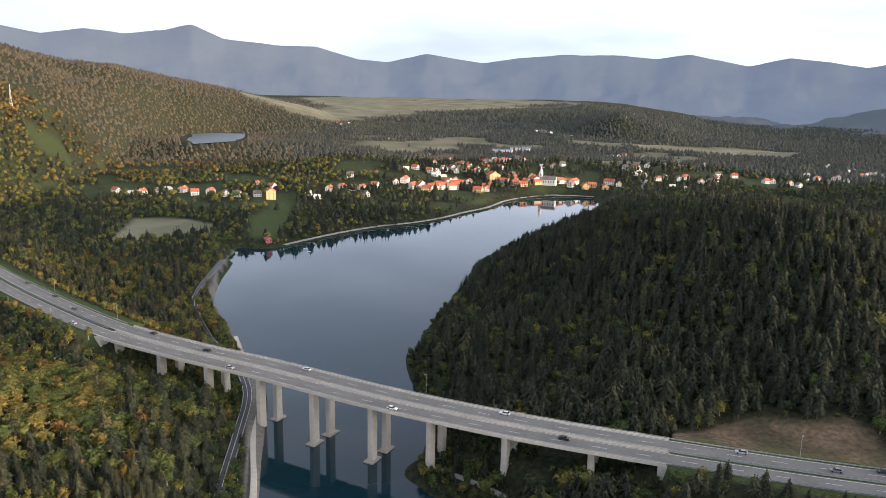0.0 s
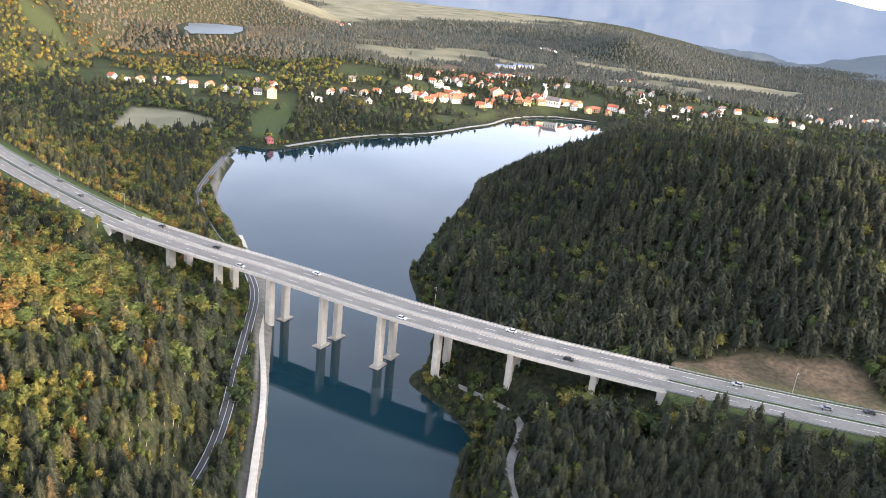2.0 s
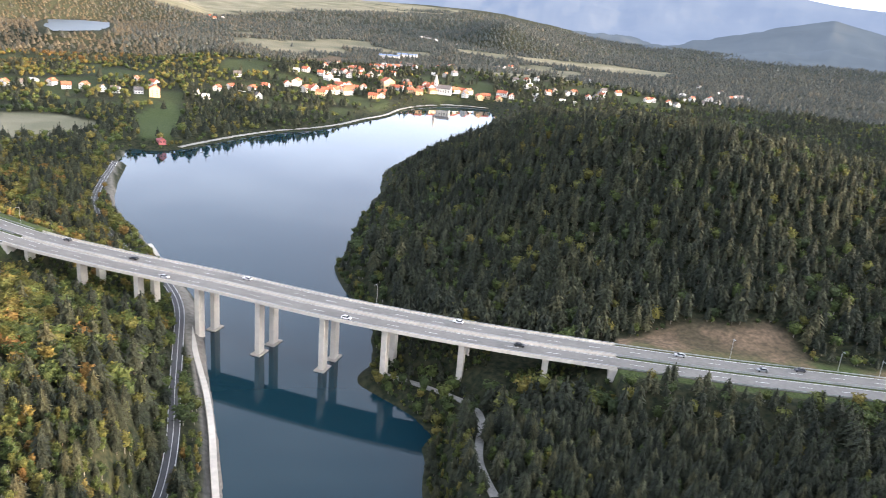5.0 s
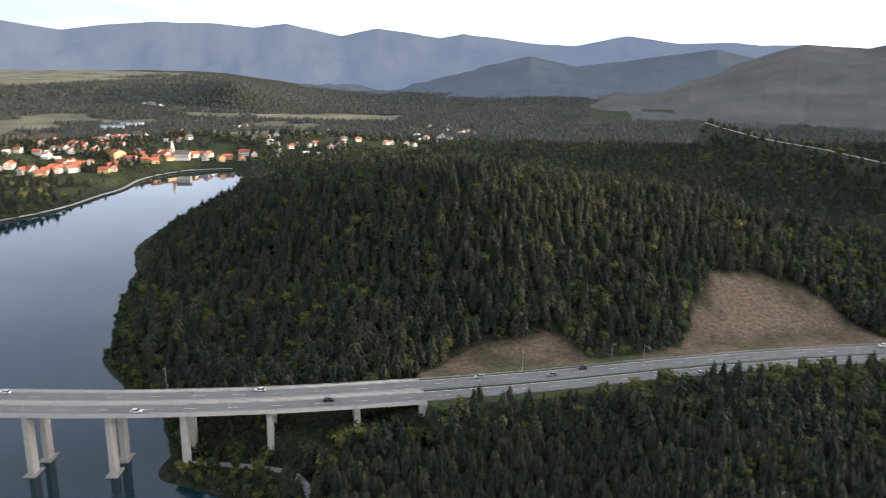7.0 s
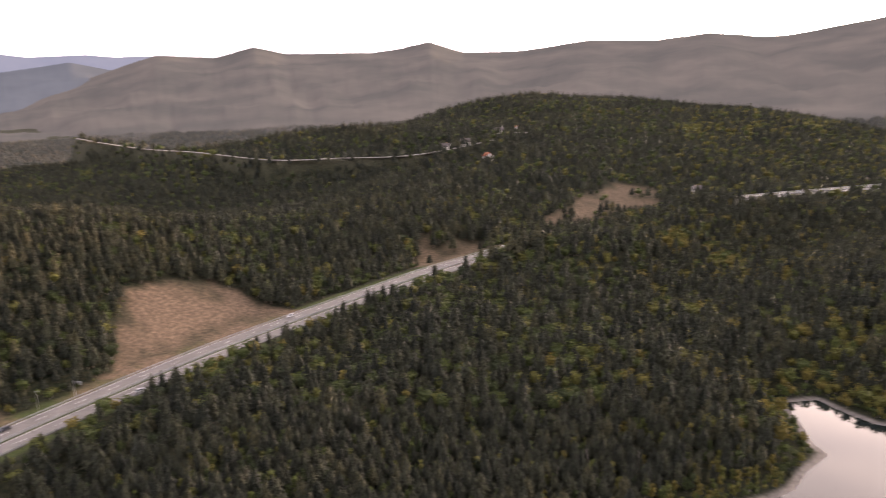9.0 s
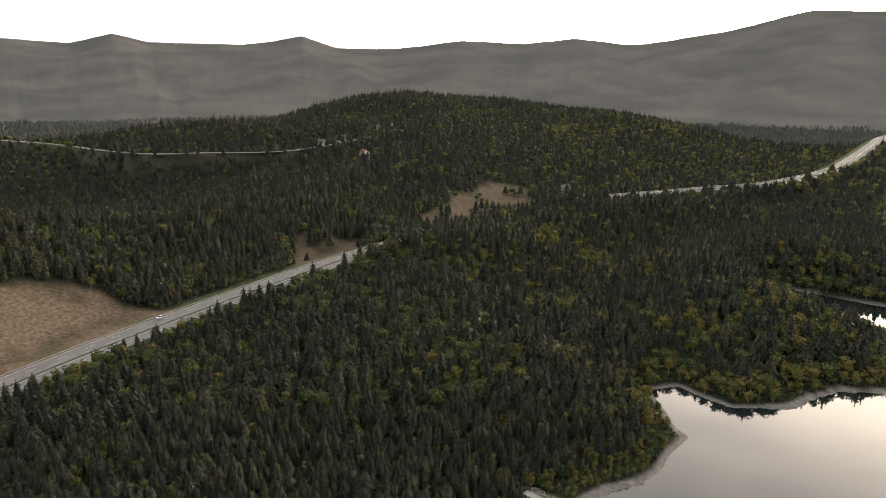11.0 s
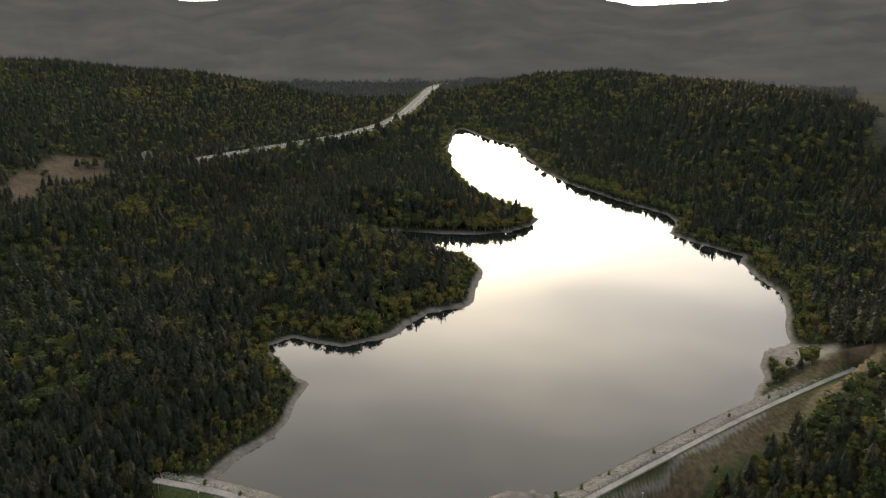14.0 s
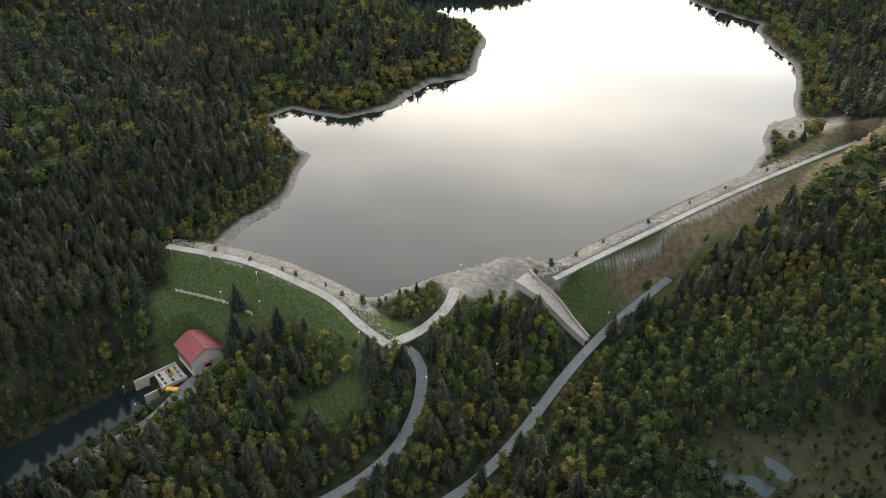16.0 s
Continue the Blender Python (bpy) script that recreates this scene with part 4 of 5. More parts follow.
BANDS = [(3.2, 60, 235, -50, 168), (5.0, 235, 680, -46, 152), (7.9, 680, 1450, -38, 144), (10.8, 1450, 2600, -38, 142), (20.0, 2600, 3700, -34, 40)]
LODS = [0, 1, 2, 3, 3]
spruce_rows, broad_rows = [], []
single = []
for band, ((sp, r0, r1, a0, a1), lod) in enumerate(zip(BANDS, LODS)):
    x, y, z, k = scatter(sp, r0, r1, a0, a1)
    broad = species(x, y, k)
    n = len(x)
    stand = 1 + 0.22 * fbm(x, y, 60, 2, 81)
    grow = (1.0, 1.18, 1.2, 1.35, 1.6)[band]
    tall = np.where(broad, rng.uniform(4.2, 8.2, n), rng.uniform(6.2, 11.5, n)) * stand * grow
    tall = np.where((k["dm"] < 30) & k["off"] & ((x < 370) | ~k["south"]), tall * np.where(k["south"], np.where(x > 130, 0.88, 0.7), 0.6), tall)
    tall = np.where((k["dm"] < 45) & k["south"] & (x > 390), tall * 1.3, tall)
    tall = np.where(~k["off"] & (k["dm"] < 17), np.minimum(tall, np.maximum(1.5, 0.45 * (21 - z))), tall)
    tall = np.where((np.minimum(np.abs(k["da"]), np.abs(k["db"])) < 10) & (x < 380), tall * 0.65, tall)
    tall = np.where(inside(POOL, x, y), tall * 0.4, tall)
    tall = np.where((y > 540) & (x > -20) & (x < 260), tall * (0.4 + 0.6 * smooth(0, 60, k["da"])), tall)
    wide = rng.uniform(0.9, 1.35, n) * (1.22, 1.42, 1.55, 1.9, 1.7)[band] * np.where(broad, 0.74 if band == 0 else 1.0, 1.0)
    hue = np.clip(rng.normal(0.36, 0.22, n) + 0.25 * fbm(x, y, 45, 3, 91) + 0.27 * broad * smooth(-60, -170, x) - 0.3 * smooth(92, 76, x) * smooth(-55, -72, y) + 0.22 * broad * ((x > 40) & (y < 30)), 0, 1)
    hue = np.where(x > -60, np.minimum(hue, 0.78), hue)
    if band > 1:
        hue = np.minimum(hue * 0.92, 0.8)
        # far west hill lighter and browner: autumn leaves plus haze in the tint
        hue = np.clip(hue + 0.45 * smooth(-9, -20, k["az"]) * smooth(1100, 1500, k["r"]), 0, 1)
    z = z - (0.2 * tall if band > 2 else 0.02 * tall)
    rows = np.c_[x, y, z, tall, wide, rng.uniform(0, 6.28, n), hue]
    if band == 0:
        # trees in the stretch round the foot of the dams stand singly
        s = (x > 78) & (x < 118) & (y > -112) & (y < 10)
        for sel, kind in ((s & broad, "b"), (s & ~broad, "c")):
            ids = np.flatnonzero(sel)
            rng.shuffle(ids)
            single += [(kind, rows[i]) for i in ids[:280]]
            drop = np.zeros(n, bool)
            drop[ids[:280]] = True
            keep = ~drop
            rows, broad, x, y, s, n = rows[keep], broad[keep], x[keep], y[keep], s[keep], int(keep.sum())
    name = ("near", "hillside", "valley", "distant", "far")[band]
    # woods beyond 1450 m get the leaf colour with haze mixed in
    if (~broad).any():
        forest_mesh("spruce_forest", CONIFERS[lod], rows[~broad], "dense dark green spruce forest covering the %s slopes" % name, M_SPRUCE if band < 3 else M_HAZED_WOOD, M_BARK)
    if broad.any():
        forest_mesh("broadleaf_forest", BROADS[lod], rows[broad], "green and autumn-yellow broadleaf trees among the %s spruces" % name, M_BROAD if band < 3 else M_HAZED_WOOD, M_BIRCH)


x, y, z, k = scatter(2.9, 60, 400, -50, 168)
near = (k["da"] < 9) & (x > -60) | (k["db"] < 8) & (k["db"] > 3) | (k["dm"] < 22) & (~k["off"]) & (k["da"] > 0) & (z < 21)
near |= (k["bare"] > 0.02) & (rng.random(len(x)) < 0.5)
x, y, z = x[near], y[near], z[near]
n = len(x)
forest_mesh("shrub_belt", BROADS[1], np.c_[x, y, z - 0.3, rng.uniform(1.5, 3.6, n), rng.uniform(1.2, 1.7, n), rng.uniform(0, 6.28, n), np.clip(rng.normal(0.35, 0.2, n), 0, 0.75)], "low green shrubs along the shores and under the viaduct", M_BROAD, M_BIRCH)


def tree_template(kind, v, f, bark, leaf, stem_mat):
    root = new(kind)
    for part_name, sel, mat in (("trunk", bark == 1, stem_mat), ("crown", bark == 0, leaf)):
        ff = f[sel]
        used, inv = np.unique(ff, return_inverse=True)
        mesh_object(part_name, v[used], inv.reshape(-1), np.full(len(ff), 3), [mat], parent=root)
    return root


templates = {"c": [tree_template("spruce_tree", *q, M_SPRUCE_OB, M_BARK) for q in CONIFERS[0]], "b": [tree_template("broadleaf_tree", *q, M_BROAD_OB, M_BIRCH) for q in BROADS[0]]}
for q in templates["c"]:
    tagged(q, "dark green spruce tree in the wood below the dam", "tree", "spruces below the dam")
for q in templates["b"]:
    tagged(q, "yellow-green broadleaf tree in the wood below the dam", "tree", "broadleaf trees below the dam")
used = set()
for i, (kind, (x, y, z, tall, wide, turn, hue)) in enumerate(single):
    which = i % 4
    m = Matrix.Translation((x, y, z)) @ Matrix.Rotation(turn, 4, 'Z')
    t = templates[kind][which]
    if (kind, which) not in used:
        used.add((kind, which))
        ob = t
        ob.matrix_basis = m
    else:
        ob = copy_thing(t, m)
    ob.scale = (tall * wide, tall * wide, tall)


# ---- helpers for built things ----
def part(name, bm, mat, parent=None, label=""):
    me = bpy.data.meshes.new(name)
    bm.to_mesh(me)
    bm.free()
    me.materials.append(mat)
    ob = new(name, me)
    if parent:
        ob.parent = parent
    if label:
        tagged(ob, label)
    return ob


def cuboid(bm, x0, x1, y0, y1, z0, z1, bevel=0.0):
    v = [bm.verts.new(p) for p in ((x0, y0, z0), (x1, y0, z0), (x1, y1, z0), (x0, y1, z0), (x0, y0, z1), (x1, y0, z1), (x1, y1, z1), (x0, y1, z1))]
    fs = [bm.faces.new([v[i] for i in q]) for q in ((3, 2, 1, 0), (4, 5, 6, 7), (0, 1, 5, 4), (1, 2, 6, 5), (2, 3, 7, 6), (3, 0, 4, 7))]
    if bevel:
        es = list({e for f in fs for e in f.edges})
        bmesh.ops.bevel(bm, geom=es, offset=bevel, segments=1, affect='EDGES')
    return bm


def ribbon(name, line, section, mat, parent=None, closed=True, label=""):
    """A section (offset to the left of travel, height) drawn along a line of x, y, z."""
    line = np.asarray(line, float)
    t = np.gradient(line[:, :2], axis=0)
    t /= np.linalg.norm(t, axis=1)[:, None]
    nrm = np.c_[-t[:, 1], t[:, 0]]
    n, k = len(line), len(section)
    verts = np.zeros((n, k, 3))
    for j, (o, h) in enumerate(section):
        verts[:, j, :2] = line[:, :2] + nrm * o
        verts[:, j, 2] = line[:, 2] + h
    i, j = np.meshgrid(np.arange(n - 1), np.arange(k if closed else k - 1), indexing="ij")
    a, b = i * k + j, i * k + (j + 1) % k
    quads = np.stack([a, a + k, b + k, b], -1).reshape(-1)
    ob = mesh_object(name, verts.reshape(-1, 3), quads, np.full(len(quads) // 4, 4), [mat], parent=parent)
    if label:
        tagged(ob, label)
    return ob


# ---- motorway and bridge ----
def with_z(line):
    return np.c_[line, axis_height(line[:, 0])]


bridge = tagged(new("road_bridge"), "long concrete motorway viaduct on paired piers over the lake", "bridge")
span = with_z(AXIS[START:END + 1])
for off in (-5.6, 5.6):
    ribbon("girder", span, [(off - 2.7, -1.9), (off + 2.7, -1.9), (off + 3.4, -0.55), (off - 3.4, -0.55)], M_CONCRETE, bridge)
    ribbon("deck", span, [(off - 4.95, -0.6), (off + 4.95, -0.6), (off + 4.95, -0.02), (off - 4.95, -0.02)], M_CONCRETE, bridge)
    for s in (-5.0, 5.0):
        ribbon("parapet", span, [(off + s - 0.24, -0.85), (off + s + 0.24, -0.85), (off + s + 0.2, 0.55), (off + s - 0.2, 0.55)], M_CONCRETE, bridge)
    for s in (-5.0, 5.0):
        ribbon("guard_rail", span, [(off + s - 0.05, 0.8), (off + s + 0.05, 0.8), (off + s + 0.05, 0.98), (off + s - 0.05, 0.98)], M_STEEL, bridge)

motorway = tagged(new("road"), "dual-carriageway grey asphalt motorway with painted lines", "motorway", kind="structure")
full = with_z(AXIS)
for off in (-5.6, 5.6):
    ribbon("carriageway", full, [(off - 4.5, -0.3), (off + 4.5, -0.3), (off + 4.5, 0.02), (off - 4.5, 0.02)], M_ASPHALT, motorway)
    for s in (-3.9, 3.9):
        ribbon("edge_line", full, [(off + s - 0.1, 0.026), (off + s + 0.1, 0.026)], M_PAINT, motorway, closed=False)
    for i in range(0, len(full) - 2, 3):
        if full[i, 0] < 900:
            seg = full[i:i + 2]
            ribbon("lane_dash", seg, [(off - 0.08, 0.026), (off + 0.08, 0.026)], M_PAINT, motorway, closed=False)
for a, b in ((0, START), (END, len(full))):
    seg = full[a:b]
    if len(seg) > 2:
        for s in (-10.5, 10.5, -0.6, 0.6):
            ribbon("guard_rail", seg, [(s - 0.06, 0.4), (s + 0.06, 0.4), (s + 0.06, 0.8), (s - 0.06, 0.8)], M_STEEL, motorway)

STATIONS = [(-177, 360), (-149.5, 344.5), (-122, 331), (-94.4, 317), (-66.8, 304), (-39.2, 291.5), (-12.2, 278), (16.4, 267), (45, 257)]
for i, (sx, sy) in enumerate(STATIONS):
    k = int(np.argmin(np.hypot(edge[:, 0] - sx, edge[:, 1] - sy)))
    for off in (-5.6, 5.6):
        c = AXIS[k] + normal[k] * off
        g = height(*c)
        z_top = float(axis_height(c[0])) - 1.9
        base = 0.0 if g < 0.6 else g
        bm = bmesh.new()
        cuboid(bm, -1.2, 1.2, -2.1, 2.1, base - 3 - (6 if g < 0.6 else 0), z_top, 0.18)
        pier = part("pier", bm, M_CONCRETE, bridge)
        pier.matrix_basis = pose(c[0], c[1], 0, 0, 0, math.degrees(math.atan2(tangent[k][1], tangent[k][0])))
        if g < 0.6:
            bm = bmesh.new()
            cuboid(bm, -2.4, 2.4, -3.7, 3.7, -2.0, 0.55, 0.1)
            foot = part("footing", bm, M_CONCRETE_EDGE, bridge)
            foot.matrix_basis = pier.matrix_basis
for k in (START, END):
    bm = bmesh.new()
    cuboid(bm, -3.0, 3.0, -10.9, 10.9, -9, -0.62, 0.2)
    ab = part("abutment", bm, M_CONCRETE, bridge)
    ab.matrix_basis = pose(AXIS[k][0], AXIS[k][1], float(axis_height(AXIS[k][0])), 0, 0, math.degrees(math.atan2(tangent[k][1], tangent[k][0])))

# ---- lesser roads ----
def lane(name, line, width, mat, label, lift=0.06):
    w = width / 2
    ob = ribbon(name, line, [(-w, lift - 0.6), (w, lift - 0.6), (w, lift), (-w, lift)], mat)
    return tagged(ob, label, "road", kind="structure")


shore_road = lane("road", PROMENADE, 4.6, M_ASPHALT_DARK, "narrow asphalt shore road passing under the viaduct")
for s in (-2.05, 2.05, 0.0):
    ribbon("edge_line", PROMENADE, [(s - 0.09, 0.075), (s + 0.09, 0.075)], M_PAINT, shore_road, closed=False)
lane("road", LAKE_WALK, 4.5, M_GRAVEL, "pale gravel promenade along the lake shore")
lane("road", ROAD_DOWN, 3.0, M_ASPHALT_OLD, "curving pale asphalt lane through the wood below the dam")
lane("road", ROAD_SPUR, 3.2, M_GRAVEL, "short gravel track to the reservoir beach")
lane("road", ROAD_FOOT, 2.8, M_ASPHALT_OLD, "wet grey lane along the foot of the dam")
lane("road", PATH_SHORE, 3.0, M_GRAVEL, "pale gravel path near the bridge piers")
lane("road", VALLEY_ROAD, 4.5, M_GRAVEL, "pale country road across the far hillside")
lane("road", np.c_[DAM_LEFT, np.full(len(DAM_LEFT), DAM_Z)], 2.6, M_GRAVEL, "pale gravel road on the curved dam crest")
lane("road", np.c_[DAM_RIGHT, np.full(len(DAM_RIGHT), DAM_Z)], 1.9, M_GRAVEL, "pale gravel road on the straight dam crest")
shore = spline([(px - 2.2, py, 3.3) for px, py in LAKE_A_WEST[-11:-1]], 5)
tagged(ribbon("embankment", shore, [(-1.3, -4.5), (1.3, -4.5), (1.1, 0.0), (-1.1, 0.0)], M_CONCRETE), "pale concrete lakeside embankment walk", "embankment", kind="structure")
lane("road", HYDRO, 6.0, M_ASPHALT_OLD, "grey access yard beside the power station")


# ---- houses ----
def gable(bm, w, l, h, top, over=0.0, thick=0.0):
    """A gabled body, or with thick the two roof slabs alone."""
    if not thick:
        v = [bm.verts.new(p) for p in ((-w, -l, -1.5), (w, -l, -1.5), (w, l, -1.5), (-w, l, -1.5), (-w, -l, h), (w, -l, h), (w, l, h), (-w, l, h), (0, -l, h + top), (0, l, h + top))]
        for q in ((0, 1, 5, 8, 4), (2, 3, 7, 9, 6), (1, 2, 6, 5), (3, 0, 4, 7), (3, 2, 1, 0)):
            bm.faces.new([v[i] for i in q])
        return
    s = top / w
    for sg in (-1, 1):
        e = (sg * (w + over), h - over * s)
        v = []
        for y in (-l - over, l + over):
            v += [bm.verts.new((0, y, h + top + thick)), bm.verts.new((e[0], y, e[1] + thick)), bm.verts.new((e[0], y, e[1])), bm.verts.new((0, y, h + top))]
        for q in ((0, 1, 5, 4), (1, 2, 6, 5), (2, 3, 7, 6), (0, 3, 2, 1), (4, 5, 6, 7)):
            bm.faces.new([v[i] for i in q])
    bmesh.ops.recalc_face_normals(bm, faces=bm.faces)


def make_house(w, l, h, top, wall_mat, roof_mat, rows=2, chimney=True, name="house"):
    root = new(name)
    bm = bmesh.new()
    gable(bm, w, l, h, top)
    part("wall", bm, wall_mat, root)
    bm = bmesh.new()
    gable(bm, w, l, h + 0.02, top, 0.5, 0.25)
    roof = part("roof", bm, roof_mat, root)
    if chimney:
        bm = bmesh.new()
        cuboid(bm, w * 0.35, w * 0.35 + 0.7, -0.3, 0.4, h, h + top + 0.7)
        part("chimney", bm, M_OCHRE, roof)
    per = max(2, int(l * 2 / 3.2))
    for side in (-1, 1):
        for r in range(rows):
            for i in range(per):
                y = -l + (i + 0.5) * 2 * l / per
                bm = bmesh.new()
                cuboid(bm, side * w - 0.03, side * w + 0.03, y - 0.55, y + 0.55, 0.9 + 2.8 * r, 2.3 + 2.8 * r)
                part("window", bm, M_GLASS_DARK, root)
    for side in (-1, 1):
        for r in range(rows):
            for x in (-w * 0.45, w * 0.45):
                bm = bmesh.new()
                cuboid(bm, x - 0.5, x + 0.5, side * l - 0.03, side * l + 0.03, 0.9 + 2.8 * r, 2.3 + 2.8 * r)
                part("window", bm, M_GLASS_DARK, root)
    return root


KINDS = [(4.2, 5.2, 5.0, 3.2, M_RENDER, M_TILE_ROOF, "white rendered house with a red tiled gable roof"), (4.5, 6.5, 5.4, 3.0, M_OCHRE, M_TILE_ROOF, "ochre rendered house with a red tiled gable roof"),
         (4.0, 5.0, 4.6, 3.4, M_RENDER, M_DARK_ROOF, "white rendered house with a dark grey gable roof"), (5.0, 8.0, 6.0, 3.6, M_RENDER, M_TILE_ROOF, "large pale town house with a red tiled roof"), (3.6, 4.4, 3.2, 2.8, M_RENDER, M_RENDER, "small pale house with a light metal roof")]
kinds = []
for w, l, h, top, wm, rm, text in KINDS:
    kinds.append(tagged(make_house(w, l, h, top, wm, rm, 2 if h > 4 else 1), text, "house", "houses of the lakeside town"))
WEST_ROW = [(-469, 979), (-441, 963), (-428, 967), (-412, 975), (-406, 998), (-382, 989), (-360, 972), (-341, 978), (-317, 966), (-301, 962), (-296, 1038), (-269, 1017), (-276, 968), (-212, 990), (-197, 971), (-192, 1028), (-179, 1054), (-164, 1052), (-152, 1064), (-137, 1092), (-182, 1147), (-138, 1005)]
CORE = [(-109, 1119), (-82, 1100), (-61, 1090), (-46, 1131), (-34, 1156), (-24, 1118), (-12, 1154), (1, 1172), (14, 1106), (69, 1206), (84, 1157), (102, 1229), (144, 1194), (76, 1182), (107, 1175), (159, 1171), (180, 1165), (210, 1162), (239, 1200), (-70, 1120), (-52, 1105), (-38, 1128), (-20, 1140), (28, 1140), (92, 1190), (168, 1200), (55, 1180), (118, 1205)]
UPPER = [(-64, 1225), (-28, 1259), (-15, 1301), (0, 1276), (15, 1266), (-40, 1240), (-5, 1250), (30, 1300), (-20, 1330), (42, 1416), (66, 1482), (98, 1641), (-54, 1198), (-88, 1234), (20, 1440), (55, 1440)]
EAST = [(356, 1812), (363, 1715), (378, 1740), (313, 1251), (349, 1264), (449, 1458), (382, 1247), (417, 1287), (400, 1262), (430, 1310), (324, 1201), (278, 1193), (497, 1272), (606, 1329), (636, 1332), (650, 1345), (719, 1400), (766, 1446), (742, 1420), (754, 1611), (749, 1514), (335, 1790), (228, 2329), (250, 2300), (205, 2350), (300, 2250), (-430, 2450), (-400, 2500)]
FARMS = [(847, 262), (812, 276), (962, 222), (796, 221), (935, 240), (752, -8), (1500, 90), (1530, 40), (1540, 5)]
CORE += [(x + 13 * (-1) ** i, y + 11) for i, (x, y) in enumerate(CORE[::2])]
UPPER += [(x + 14 * (-1) ** i, y - 12) for i, (x, y) in enumerate(UPPER)]
EAST += [(x + 16, y + 14 * (-1) ** i) for i, (x, y) in enumerate(EAST[::2])]
scatter_houses = random.Random(11)
UPPER += [(scatter_houses.uniform(-60, 190), scatter_houses.uniform(1230, 1560)) for _ in range(26)]
EAST += [(scatter_houses.uniform(250, 620), scatter_houses.uniform(1220, 1420)) for _ in range(14)]
spots = [(x, y, g) for g, lst in enumerate((WEST_ROW, CORE, UPPER, EAST, FARMS)) for x, y in lst]
zs = land(np.array([s[0] for s in spots], float), np.array([s[1] for s in spots], float))[0]
pick = random.Random(4)
first = set()
for (x, y, g), z in zip(spots, zs):
    k = pick.choice(((0, 0, 2, 4, 4), (0, 1, 3, 3, 0, 1), (0, 2, 4, 0), (0, 2, 4, 2), (2, 4, 0))[g])
    m = pose(x, y, float(z), 0, 0, pick.choice((0, 90)) + pick.uniform(-35, 35))
    if k not in first:
        first.add(k)
        kinds[k].matrix_basis = m
    else:
        copy_thing(kinds[k], m)

hotel = tagged(make_house(9, 8, 12, 5, M_OCHRE, M_TILE_ROOF, 4), "tall orange-ochre town building with a hipped tile roof", "building")
hotel.matrix_basis = pose(39, 1192, height(39, 1192), 0, 0, 20)
hotel = tagged(make_house(6, 5.5, 10, 4, M_OCHRE, M_TILE_ROOF, 3), "yellow four-storey guest house above the green meadow", "building")
hotel.matrix_basis = pose(-255, 958, height(-255, 958), 0, 0, 15)
M_BLUE_ROOF = material("blue_sheet_roof", (0.16, 0.22, 0.34), 0.5, noise_scale=0.6, vary=0.15)
for x, y in ((80, 1836), (126, 1880)):
    hall = tagged(make_house(9, 24, 7, 2.5, M_RENDER, M_BLUE_ROOF, 1, False, "factory_hall"), "long pale factory hall with a blue sheet roof", "factory")
    hall.matrix_basis = pose(x, y, height(x, y), 0, 0, 80)
lodge = tagged(make_house(3.0, 4.0, 2.8, 2.4, M_RED_ROOF, M_RED_ROOF, 1, False, "lakeside_hut"), "small red-roofed hut on the lake bank", "hut")
lodge.matrix_basis = pose(-196, 720, height(-196, 720), 0, 0, 30)

church = tagged(new("church"), "white village church with a pointed bell tower", "church")
church.matrix_basis = pose(126, 1176, height(126, 1176), 0, 0, 70)
bm = bmesh.new()
gable(bm, 5, 11, 8, 5)
part("nave", bm, M_RENDER, church)
bm = bmesh.new()
gable(bm, 5, 11, 8.02, 5, 0.5, 0.25)
part("roof", bm, M_DARK_ROOF, church)
bm = bmesh.new()
cuboid(bm, -2.4, 2.4, 11.02, 15.8, -1.5, 17)
tower = part("bell_tower", bm, M_RENDER, church)
bm = bmesh.new()
bmesh.ops.create_cone(bm, segments=8, radius1=3.2, radius2=0.08, depth=11, matrix=Matrix.Translation((0, 13.4, 22.5)))
part("spire", bm, M_RENDER, tower)
for z in (4, 9, 13.5):
    for x in (-2.42, 2.42):
        bm = bmesh.new()
        cuboid(bm, x - 0.03, x + 0.03, 12.8, 14.0, z, z + 2)
        part("louvre", bm, M_GLASS_DARK, tower)
for y in (-8, -4, 0, 4, 8):
    for x in (-5, 5):
        bm = bmesh.new()
        cuboid(bm, x - 0.03, x + 0.03, y - 0.6, y + 0.6, 2.5, 6)
        part("window", bm, M_GLASS_DARK, church)

causeway = lane("causeway", np.array([(128, 1139, 1.6), (160, 1140, 1.6), (190, 1133, 1.6)], float), 4.0, M_CONCRETE_EDGE, "low dark causeway closing the lake's far end")

